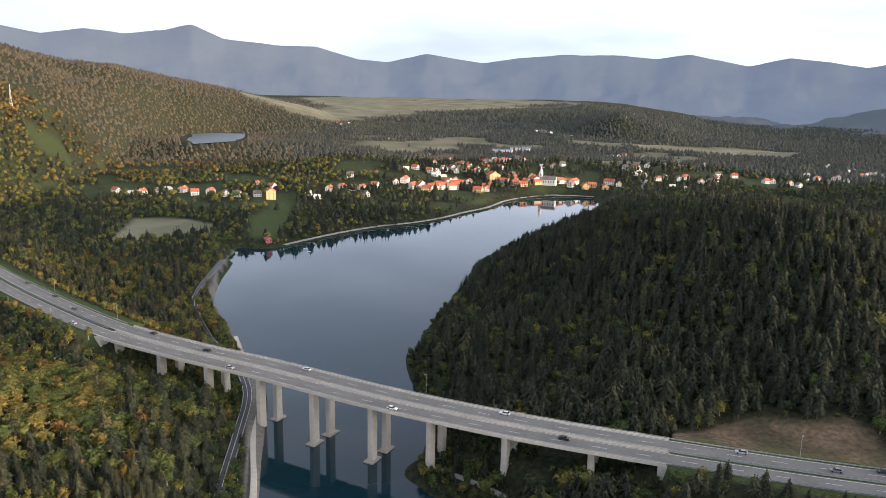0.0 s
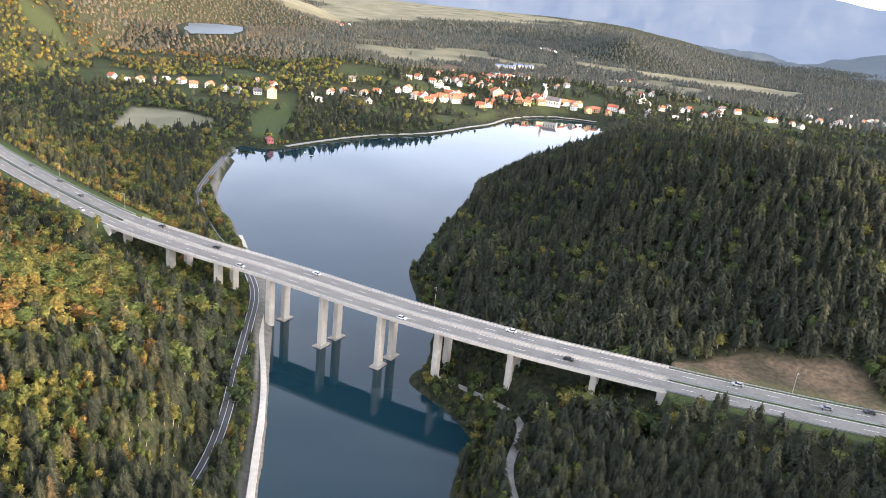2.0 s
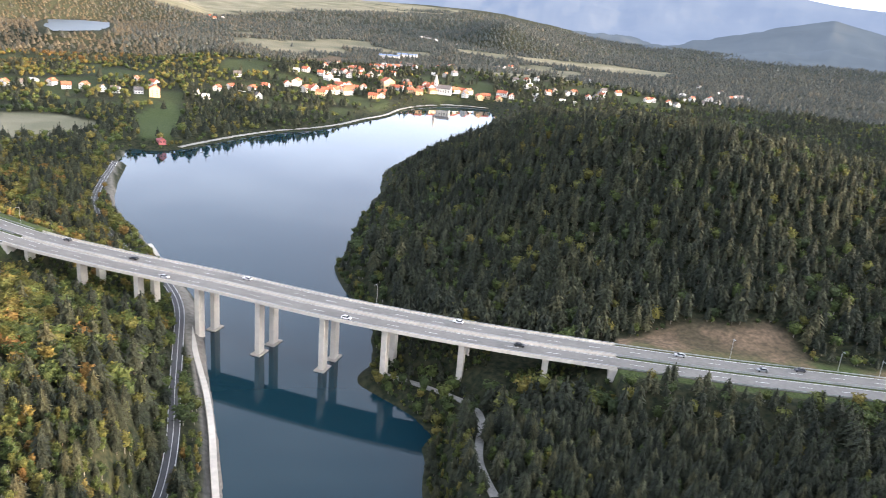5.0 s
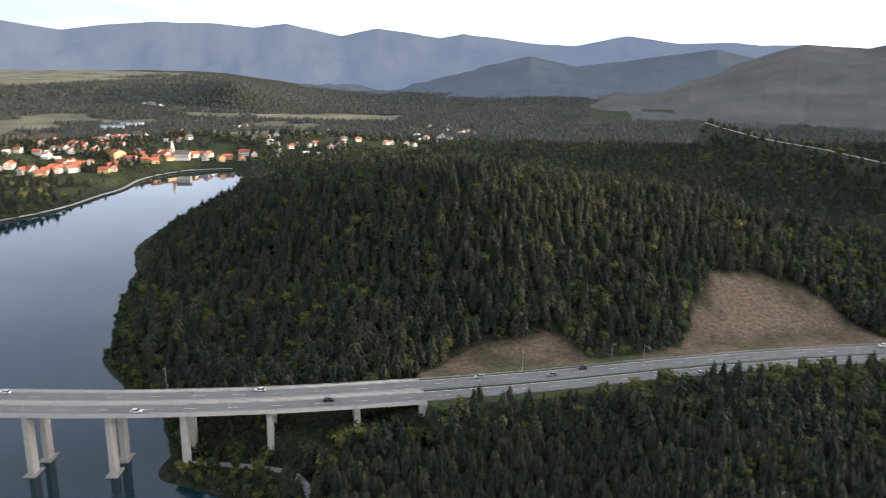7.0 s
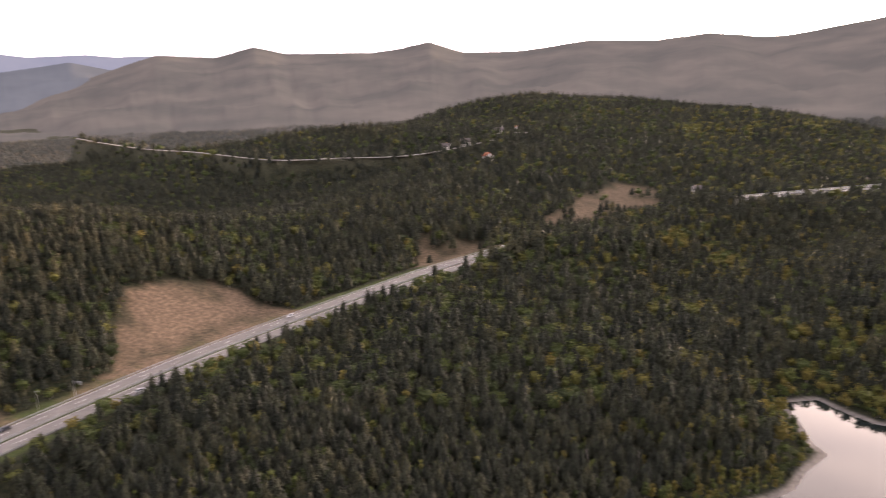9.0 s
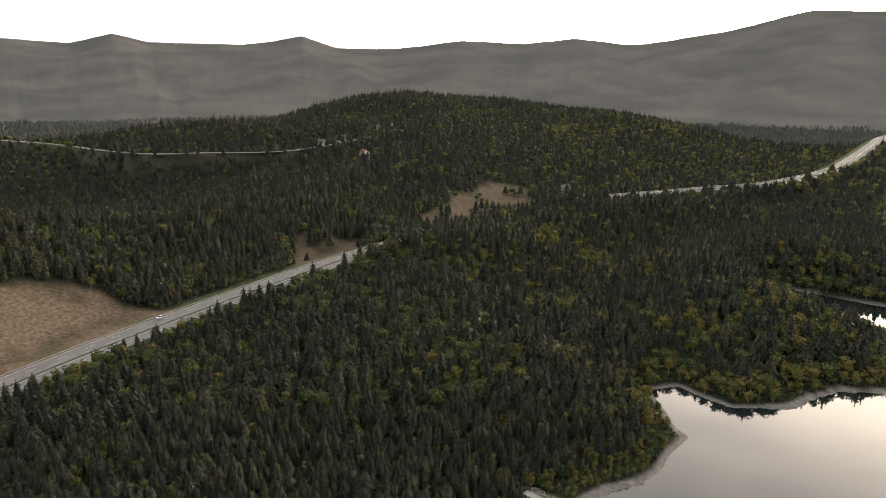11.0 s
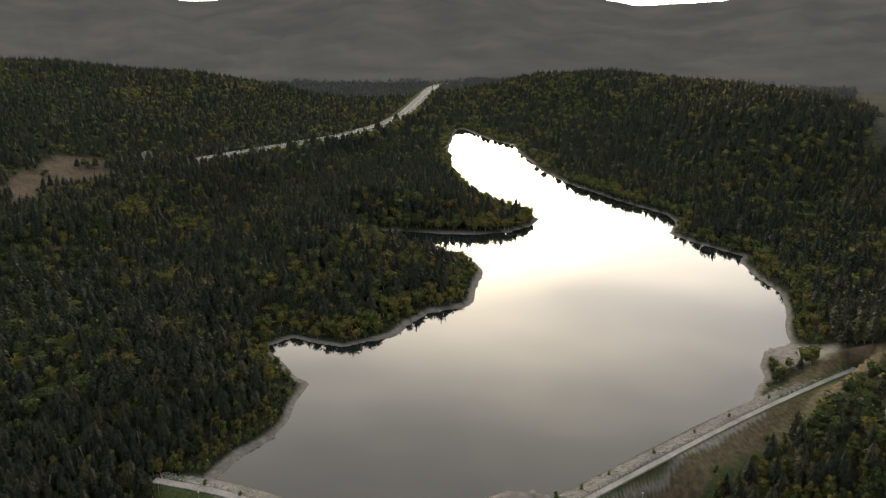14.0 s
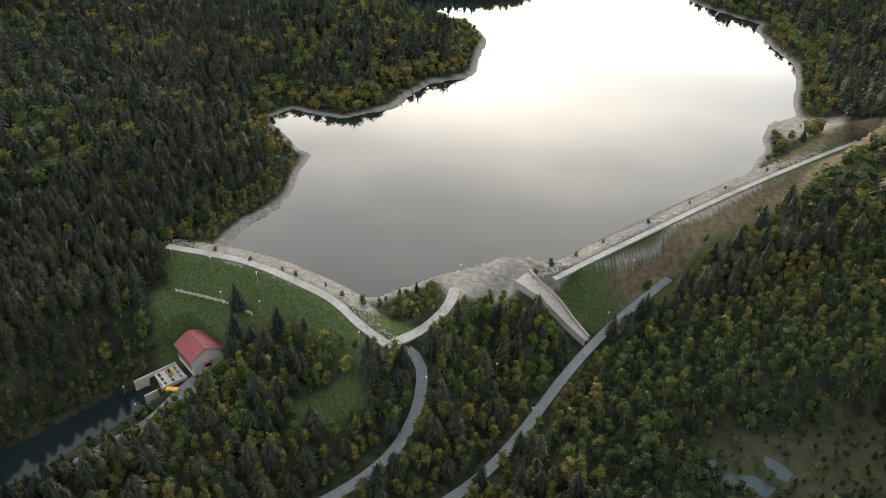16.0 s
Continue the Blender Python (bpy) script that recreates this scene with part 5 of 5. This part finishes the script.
# ---- cars ----
def make_car(paint):
    car = new("car")
    bm = bmesh.new()
    cuboid(bm, -2.15, 2.15, -0.88, 0.88, 0.3, 0.92, 0.12)
    body = part("body", bm, paint, car)
    bm = bmesh.new()
    v = [bm.verts.new(p) for p in ((-1.75, -0.8, 0.9), (1.05, -0.8, 0.9), (1.05, 0.8, 0.9), (-1.75, 0.8, 0.9), (-1.35, -0.68, 1.42), (0.35, -0.68, 1.42), (0.35, 0.68, 1.42), (-1.35, 0.68, 1.42))]
    for q in ((0, 1, 5, 4), (1, 2, 6, 5), (2, 3, 7, 6), (3, 0, 4, 7)):
        bm.faces.new([v[i] for i in q])
    part("cabin_glass", bm, M_GLASS_DARK, body)
    bm = bmesh.new()
    cuboid(bm, -1.33, 0.33, -0.67, 0.67, 1.41, 1.46)
    part("roof", bm, paint, body)
    for x in (-1.35, 1.35):
        for y in (-0.8, 0.8):
            bm = bmesh.new()
            bmesh.ops.create_cone(bm, segments=12, cap_ends=True, radius1=0.33, radius2=0.33, depth=0.2, matrix=Matrix.Translation((x, y, 0.33)) @ Matrix.Rotation(math.pi / 2, 4, 'X'))
            part("wheel", bm, M_TYRE, car)
    for y in (-0.6, 0.6):
        bm = bmesh.new()
        cuboid(bm, 2.13, 2.17, y - 0.18, y + 0.18, 0.58, 0.74)
        part("headlight", bm, M_RENDER, body)
    return car


PAINTS = [("white", (0.75, 0.75, 0.75)), ("dark grey", (0.05, 0.05, 0.06)), ("silver", (0.45, 0.46, 0.47)), ("mid-grey", (0.22, 0.23, 0.24)), ("black", (0.015, 0.015, 0.017))]
cars = [tagged(make_car(material("car_paint", c, 0.3, 0.2, spec=0.5)), "%s passenger car driving on the motorway" % n, "car", "cars on the motorway") for n, c in PAINTS]
seen = set()
# station in metres of easting, lane offset, paint
for ex, off, c in ((-290, 8.4, 1), (-255, 8.2, 4), (-228, 4.4, 1), (-208, -8.2, 2), (-168, 8.3, 1), (-130, 4.5, 4), (-104, -8.0, 2), (-75, 8.2, 0), (-25, -8.1, 0), (12, 8.3, 0), (40, -4.2, 4), (102, 8.2, 2), (128, 4.3, 3), (148, 8.2, 1), (190, -8.2, 2), (290, 8.0, 0), (350, -8.2, 1)):
    k = int(np.argmin(np.abs(AXIS[:, 0] - ex)))
    p = AXIS[k] + normal[k] * off
    off = off * 0.9
    m = pose(p[0], p[1], float(axis_height(AXIS[k][0])) + 0.025, 0, 0, math.degrees(math.atan2(tangent[k][1], tangent[k][0])) + (180 if off > 0 else 0))
    if c not in seen:
        seen.add(c)
        cars[c].matrix_basis = m
    else:
        copy_thing(cars[c], m)

# ---- posts, lamps and signs ----
def tube(bm, a, b, r, seg=6):
    a, b = Vector(a), Vector(b)
    d = b - a
    bmesh.ops.create_cone(bm, segments=seg, cap_ends=True, radius1=r, radius2=r * 0.8, depth=d.length, matrix=Matrix.Translation((a + b) / 2) @ d.to_track_quat("Z", "Y").to_matrix().to_4x4())


def make_lamp(tall, globe):
    lamp = new("street_lamp")
    bm = bmesh.new()
    tube(bm, (0, 0, -0.3), (0, 0, tall), 0.09)
    pole = part("pole", bm, M_STEEL, lamp)
    bm = bmesh.new()
    if globe:
        bmesh.ops.create_uvsphere(bm, u_segments=10, v_segments=6, radius=0.28, matrix=Matrix.Translation((0, 0, tall + 0.25)))
        part("globe", bm, M_PAINT, lamp, "white opal globe")
    else:
        tube(bm, (0, 0, tall - 0.05), (1.4, 0, tall + 0.15), 0.06)
        part("arm", bm, M_STEEL, lamp)
        bm = bmesh.new()
        cuboid(bm, 1.2, 2.0, -0.15, 0.15, tall + 0.08, tall + 0.24, 0.03)
        part("lamp_head", bm, M_STEEL, lamp)
    return lamp


globe_lamp = tagged(make_lamp(4.2, True), "slim grey lamp post with a white globe", "street lamp", "globe lamps round the dam")
GLOBES = [(100.5, -27.5), (96, -46), (121, -66), (118, -78), (118.6, 31.5), (127, 34.0), (139, 3), (134, -2), (129, -6.5), (148, 26), (152, 3.5), (139, -8), (84, -40), (87, -62), (96, -104), (70, -64), (110, -122), (161, 14)]
zz = land(np.array([g[0] for g in GLOBES]), np.array([g[1] for g in GLOBES]))[0]
for i, ((x, y), z) in enumerate(zip(GLOBES, zz)):
    m = pose(x, y, float(z))
    if i == 0:
        globe_lamp.matrix_basis = m
    else:
        copy_thing(globe_lamp, m)
road_lamp = tagged(make_lamp(9, False), "tall galvanised motorway lamp post", "street lamp", "lamps along the motorway")
for i, (ex, off) in enumerate(((-300, -12.5), (-262, 12.5), (-222, -12.5), (-200, 12.5), (-20, 11.6), (118, 12.6), (160, 12.6))):
    k = int(np.argmin(np.abs(AXIS[:, 0] - ex)))
    p = AXIS[k] + normal[k] * off
    m = pose(p[0], p[1], float(axis_height(ex)) + (0.6 if -190 < ex < 68 else -0.4), 0, 0, math.degrees(math.atan2(tangent[k][1], tangent[k][0])) + (90 if off < 0 else -90))
    if i == 0:
        road_lamp.matrix_basis = m
    else:
        copy_thing(road_lamp, m)
k = int(np.argmin(np.abs(AXIS[:, 0] + 318)))
sign = tagged(new("road_sign"), "yellow square road sign on two steel posts", "road sign")
sign.matrix_basis = pose(*(AXIS[k] - normal[k] * 13.0), float(axis_height(-318)) - 0.4, 0, 0, 35)
for y in (-0.9, 0.9):
    bm = bmesh.new()
    tube(bm, (0, y, -0.3), (0, y, 7.5), 0.1)
    part("post", bm, M_STEEL, sign)
bm = bmesh.new()
cuboid(bm, 0.12, 0.2, -1.6, 1.6, 4.6, 8.0, 0.02)
part("panel", bm, M_YELLOW, sign)
# camera mast by the motorway cutting
mast = tagged(new("traffic_mast"), "grey traffic mast with a cross arm and cabinet", "mast")
k = int(np.argmin(np.abs(AXIS[:, 0] - 176)))
mast.matrix_basis = pose(*(AXIS[k] + normal[k] * 13.2), ROAD_Z - 0.4, 0, 0, 75)
for name_, a, b, r in (("pole", (0, 0, -0.3), (0, 0, 7.0), 0.14), ("arm", (0, 0, 6.6), (-5.2, 0, 7.0), 0.1)):
    bm = bmesh.new()
    tube(bm, a, b, r)
    part(name_, bm, M_STEEL, mast)
bm = bmesh.new()
cuboid(bm, -5.4, -3.6, -0.15, 0.15, 6.2, 7.6, 0.03)
part("panel", bm, M_STEEL, mast)
# transmitter on the west hill
tx = tagged(new("radio_mast"), "tall pale lattice radio mast on a wooded hill", "mast")
tx.matrix_basis = pose(-717, 1170, height(-717, 1170))
for a in range(3):
    t0 = a * 2.0944
    bm = bmesh.new()
    tube(bm, (2.2 * math.cos(t0), 2.2 * math.sin(t0), -1), (0.3 * math.cos(t0), 0.3 * math.sin(t0), 38), 0.22)
    part("leg", bm, M_PAINT, tx)
for z in range(4, 36, 4):
    r = 2.2 - 1.9 * z / 38
    bm = bmesh.new()
    for a in range(3):
        t0, t1 = a * 2.0944, (a + 1) * 2.0944
        tube(bm, (r * math.cos(t0), r * math.sin(t0), z), (r * math.cos(t1), r * math.sin(t1), z + 1.6), 0.1, 4)
    part("brace", bm, M_PAINT, tx)

# ---- power station below the dam ----
station = tagged(new("power_station"), "small pale power station with a dark red sheet roof", "building")
station.matrix_basis = pose(129.9, 12.3, 3.0, 0, 0, -72)
bm = bmesh.new()
gable(bm, 4.6, 5.0, 5.2, 2.4)
part("wall", bm, M_RENDER, station)
bm = bmesh.new()
gable(bm, 4.6, 5.0, 5.22, 2.4, 0.45, 0.2)
roof = part("roof", bm, M_RED_ROOF, station)
for i in range(11):
    y = -5.2 + i * 1.04
    for sg in (-1, 1):
        bm = bmesh.new()
        v = [bm.verts.new(p) for p in ((0, y - 0.04, 7.83), (0, y + 0.04, 7.83), (sg * 5.0, y + 0.04, 5.23), (sg * 5.0, y - 0.04, 5.23), (0, y - 0.04, 7.92), (0, y + 0.04, 7.92), (sg * 5.0, y + 0.04, 5.32), (sg * 5.0, y - 0.04, 5.32))]
        for q in ((4, 5, 6, 7), (0, 4, 7, 3), (1, 2, 6, 5), (3, 7, 6, 2)):
            bm.faces.new([v[j] for j in q])
        bmesh.ops.recalc_face_normals(bm, faces=bm.faces)
        part("seam", bm, M_RED_ROOF, roof)
bm = bmesh.new()
cuboid(bm, -4.68, -4.62, -4.6, 4.6, 1.6, 5.0)
part("cladding", bm, M_RED_ROOF, station, "dark red sheet cladding")
bm = bmesh.new()
cuboid(bm, -0.9, 0.9, -5.06, -5.0, 0.0, 2.6)
door = part("door", bm, M_GLASS_DARK, station)
bm = bmesh.new()
cuboid(bm, -1.5, 1.5, -6.0, -5.02, 2.8, 3.0, 0.04)
part("canopy", bm, M_RED_ROOF, station)
bm = bmesh.new()
cuboid(bm, -0.7, 0.7, -5.1, -5.065, 0.3, 1.0)
part("door_panel", bm, M_PAINT, door)
yard = tagged(new("intake_platform"), "concrete turbine outlet platform with slots and walls", "platform")
yard.matrix_basis = pose(126.6, 21.4, 2.6, 0, 0, 18)
bm = bmesh.new()
cuboid(bm, -3.4, 3.4, -3.4, 3.4, -3, 0.35, 0.08)
part("slab", bm, M_CONCRETE, yard)
for y in (-2.2, 0.2, 2.4):
    for x in (-2.2, -0.1, 2.0):
        bm = bmesh.new()
        cuboid(bm, x - 0.8, x + 0.8, y - 0.35, y + 0.35, 0.36, 0.42)
        part("slot_cover", bm, M_GLASS_DARK, yard)
for x in (-3.7, 3.7):
    bm = bmesh.new()
    cuboid(bm, x - 0.25, x + 0.25, -3.4, 9.0, -4, 0.9, 0.05)
    part("side_wall", bm, M_CONCRETE, yard)
crane = tagged(new("gate_hoist"), "yellow gate hoist standing on the concrete platform", "hoist")
crane.matrix_basis = pose(127.6, 21.4, 2.96, 0, 0, 20)
for nm, args in (("base", (-1.1, 1.1, -0.6, 0.6, 0, 0.5)), ("drum", (-0.8, 0.8, -0.35, 0.35, 0.5, 1.1)), ("jib", (-1.9, -1.2, -0.2, 0.2, 0.3, 2.4))):
    bm = bmesh.new()
    cuboid(bm, *args, 0.06)
    part(nm, bm, M_YELLOW if nm != "drum" else M_TYRE, crane)
skip = tagged(new("work_skip"), "yellow metal skip beside the outlet channel", "skip")
skip.matrix_basis = pose(119.5, 21.5, 3.4, 0, 0, 60)
bm = bmesh.new()
cuboid(bm, -1.8, 1.8, -0.8, 0.8, 0, 0.9, 0.15)
part("tub", bm, M_YELLOW, skip)

# garden fence on the lawn
fence = tagged(new("fence"), "pale concrete rail fence across the lawn", "fence")
fl = spline([(150, 15, 0), (143, 7, 0), (137, 1, 0), (130, -4, 0)], 2.5)
fz = land(fl[:, 0], fl[:, 1])[0]
for (x, y, _), z in zip(fl, fz):
    bm = bmesh.new()
    cuboid(bm, x - 0.1, x + 0.1, y - 0.1, y + 0.1, z - 0.4, z + 1.3)
    part("post", bm, M_CONCRETE, fence)
for h in (0.5, 1.05):
    ribbon("rail", np.c_[fl[:, :2], fz + h], [(-0.06, -0.1), (0.06, -0.1), (0.06, 0.1), (-0.06, 0.1)], M_CONCRETE, fence)

# ---- spillway ----
spill = tagged(new("spillway"), "broad concrete spillway chute with a curved side wall", "spillway")
chute = CHUTE
ws = np.linspace(4.6, 1.3, len(chute))
t = np.gradient(chute[:, :2], axis=0)
t /= np.linalg.norm(t, axis=1)[:, None]
nn = np.c_[-t[:, 1], t[:, 0]]
left, right = chute[:, :2] + nn * ws[:, None], chute[:, :2] - nn * ws[:, None] * 0.6
top = np.vstack([np.c_[left, chute[:, 2] + 0.3], np.c_[right, chute[:, 2] + 0.3], np.c_[left, chute[:, 2] - 2], np.c_[right, chute[:, 2] - 2]])
n = len(chute)
fl_, i = [], np.arange(n - 1)
for a, b in ((0, n), (2 * n, 0), (n, 3 * n)):
    fl_.append(np.stack([a + i, a + i + 1, b + i + 1, b + i], -1))
q = np.concatenate(fl_).reshape(-1)
mesh_object("chute", top, q, np.full(len(q) // 4, 4), [M_CONCRETE_EDGE], parent=spill)
for side, line in (("wall", left), ("wall", right)):
    ribbon("side_wall", np.c_[line, chute[:, 2]], [(-0.35, -1.5), (0.35, -1.5), (0.25, 1.3), (-0.25, 1.3)], M_CONCRETE_EDGE, spill)

# ---- stones on the upstream faces ----
def stones():
    bv, bf = ball(1)
    vs, fs, base = [], [], 0
    for line, sgn in ((DAM_LEFT, -1), (DAM_RIGHT, -1)):
        t = np.gradient(line, axis=0)
        t /= np.linalg.norm(t, axis=1)[:, None]
        nr = np.c_[-t[:, 1], t[:, 0]]
        for i in range(len(line)):
            for k in range(44):
                d = rng.uniform(1.7, 8.5)
                p = line[i] + nr[i] * d + t[i] * rng.uniform(-2, 2)
                z = DAM_Z - 0.3 - 0.46 * max(0, d - 2.6)
                if z < LEVEL_B - 0.4:
                    continue
                s = rng.uniform(0.16, 0.42)
                vs.append(bv * (1 + 0.2 * rng.standard_normal((len(bv), 1))) * s * np.array((1.2, 0.9, 0.7)) + np.array((p[0], p[1], z)))
                fs.append(bf + base)
                base += len(bv)
    flat = np.concatenate(fs).reshape(-1)
    return tagged(mesh_object("riprap", np.vstack(vs), flat, np.full(len(flat) // 3, 3), [M_ROCK]), "grey stone riprap along the dams' waterline", "stones", kind="stuff")


stones()

# ---- single shrubs and lawn trees ----
SHRUBS = [(116.5, -104, 2.6), (119.5, -116, 2.2), (123, -136, 2.4), (128, -157, 2.6), (132, -176, 2.2), (137, -200, 2.4), (115, -94, 4), (113.5, -88, 5), (150, -8, 2.4), (141, -16, 2.2), (137, -19, 2.4), (129, -26, 2.2), (122, -29, 3), (118, -34, 4.5), (160, 1, 2.4), (116, -38, 5), (112, -41, 5.5), (115, -45, 4), (105, -125, 5), (110, -150, 4), (116, -178, 6), (104, -23, 5), (108, -20, 6), (100, -26, 4.5), (122, -8, 3)]
sz = land(np.array([s[0] for s in SHRUBS], float), np.array([s[1] for s in SHRUBS], float))[0]
for i, ((x, y, tall), z) in enumerate(zip(SHRUBS, sz)):
    ob = copy_thing(templates["b"][i % 4], pose(x, y, float(z) - tall * 0.12, 0, 0, i * 77))
    ob.scale = (tall * 1.25, tall * 1.25, tall)
    tagged(ob, "small yellow-green bushy tree near the dam crest", "tree", "shrubs on the dam")
    ob.name = "shrub"
# dead pale stems
def dead_tree(seed):
    g = random.Random(seed)
    root = new("dead_tree")
    bm = bmesh.new()
    tube(bm, (0, 0, -0.5), (1.2, 0.4, 11), 0.16)
    part("trunk", bm, M_BIRCH, root)
    for i in range(9):
        z = 4 + i * 0.75
        a = g.uniform(0, 6.28)
        bm = bmesh.new()
        x = 1.2 * z / 11
        tube(bm, (x, 0.4 * z / 11, z), (x + g.uniform(0.8, 1.8) * math.cos(a), 0.4 * z / 11 + g.uniform(0.8, 1.8) * math.sin(a), z + g.uniform(0.5, 1.4)), 0.05, 4)
        part("branch", bm, M_BIRCH, root)
    return root


dead = tagged(dead_tree(3), "bare pale dead birch leaning among green trees", "dead tree", "dead trees in the wood")
DEAD = [(101, 38, 0), (98, 34, 120), (104, 24, 60), (92, 27, 200), (186, 34, 90), (190, 18, 10), (172, 44, 250), (64, -118, 70), (60, -124, 160), (70, -128, 15)]
dz = land(np.array([s[0] for s in DEAD], float), np.array([s[1] for s in DEAD], float))[0]
for i, ((x, y, a), z) in enumerate(zip(DEAD, dz)):
    m = pose(x, y, float(z), 0, 6, a) @ Matrix.Scale(0.62, 4)
    if i == 0:
        dead.matrix_basis = m
    else:
        copy_thing(dead, m).scale = (0.62, 0.62, 0.62)

# ---- boats ----
def make_boat(paint):
    boat = new("boat")
    bm = bmesh.new()
    rings = []
    for x, w in ((-1.8, 0.6), (-0.6, 0.75), (0.8, 0.65), (1.9, 0.05)):
        rings.append([bm.verts.new(p) for p in ((x, -w, 0.45), (x, -w * 0.6, -0.1), (x, w * 0.6, -0.1), (x, w, 0.45))])
    for a, b in zip(rings, rings[1:]):
        for i in range(3):
            bm.faces.new((a[i], a[i + 1], b[i + 1], b[i]))
    bm.faces.new(rings[0])
    part("hull", bm, paint, boat)
    for x in (-0.9, 0.5):
        bm = bmesh.new()
        cuboid(bm, x - 0.15, x + 0.15, -0.68, 0.68, 0.28, 0.34)
        part("bench", bm, M_OCHRE, boat)
    return boat


boat = tagged(make_boat(M_PAINT), "small white rowing boat by the shore", "boat", "boats on the lakes")
boat.matrix_basis = pose(121.5, -62.5, LEVEL_B, 0, 0, 40)
for x, y, z, a in ((122.2, -65.5, LEVEL_B, 110), (-158, 712, 0, 20), (-151, 700, 0, 200), (20, 1010, 0, 60)):
    copy_thing(boat, pose(x, y, z, 0, 0, a))
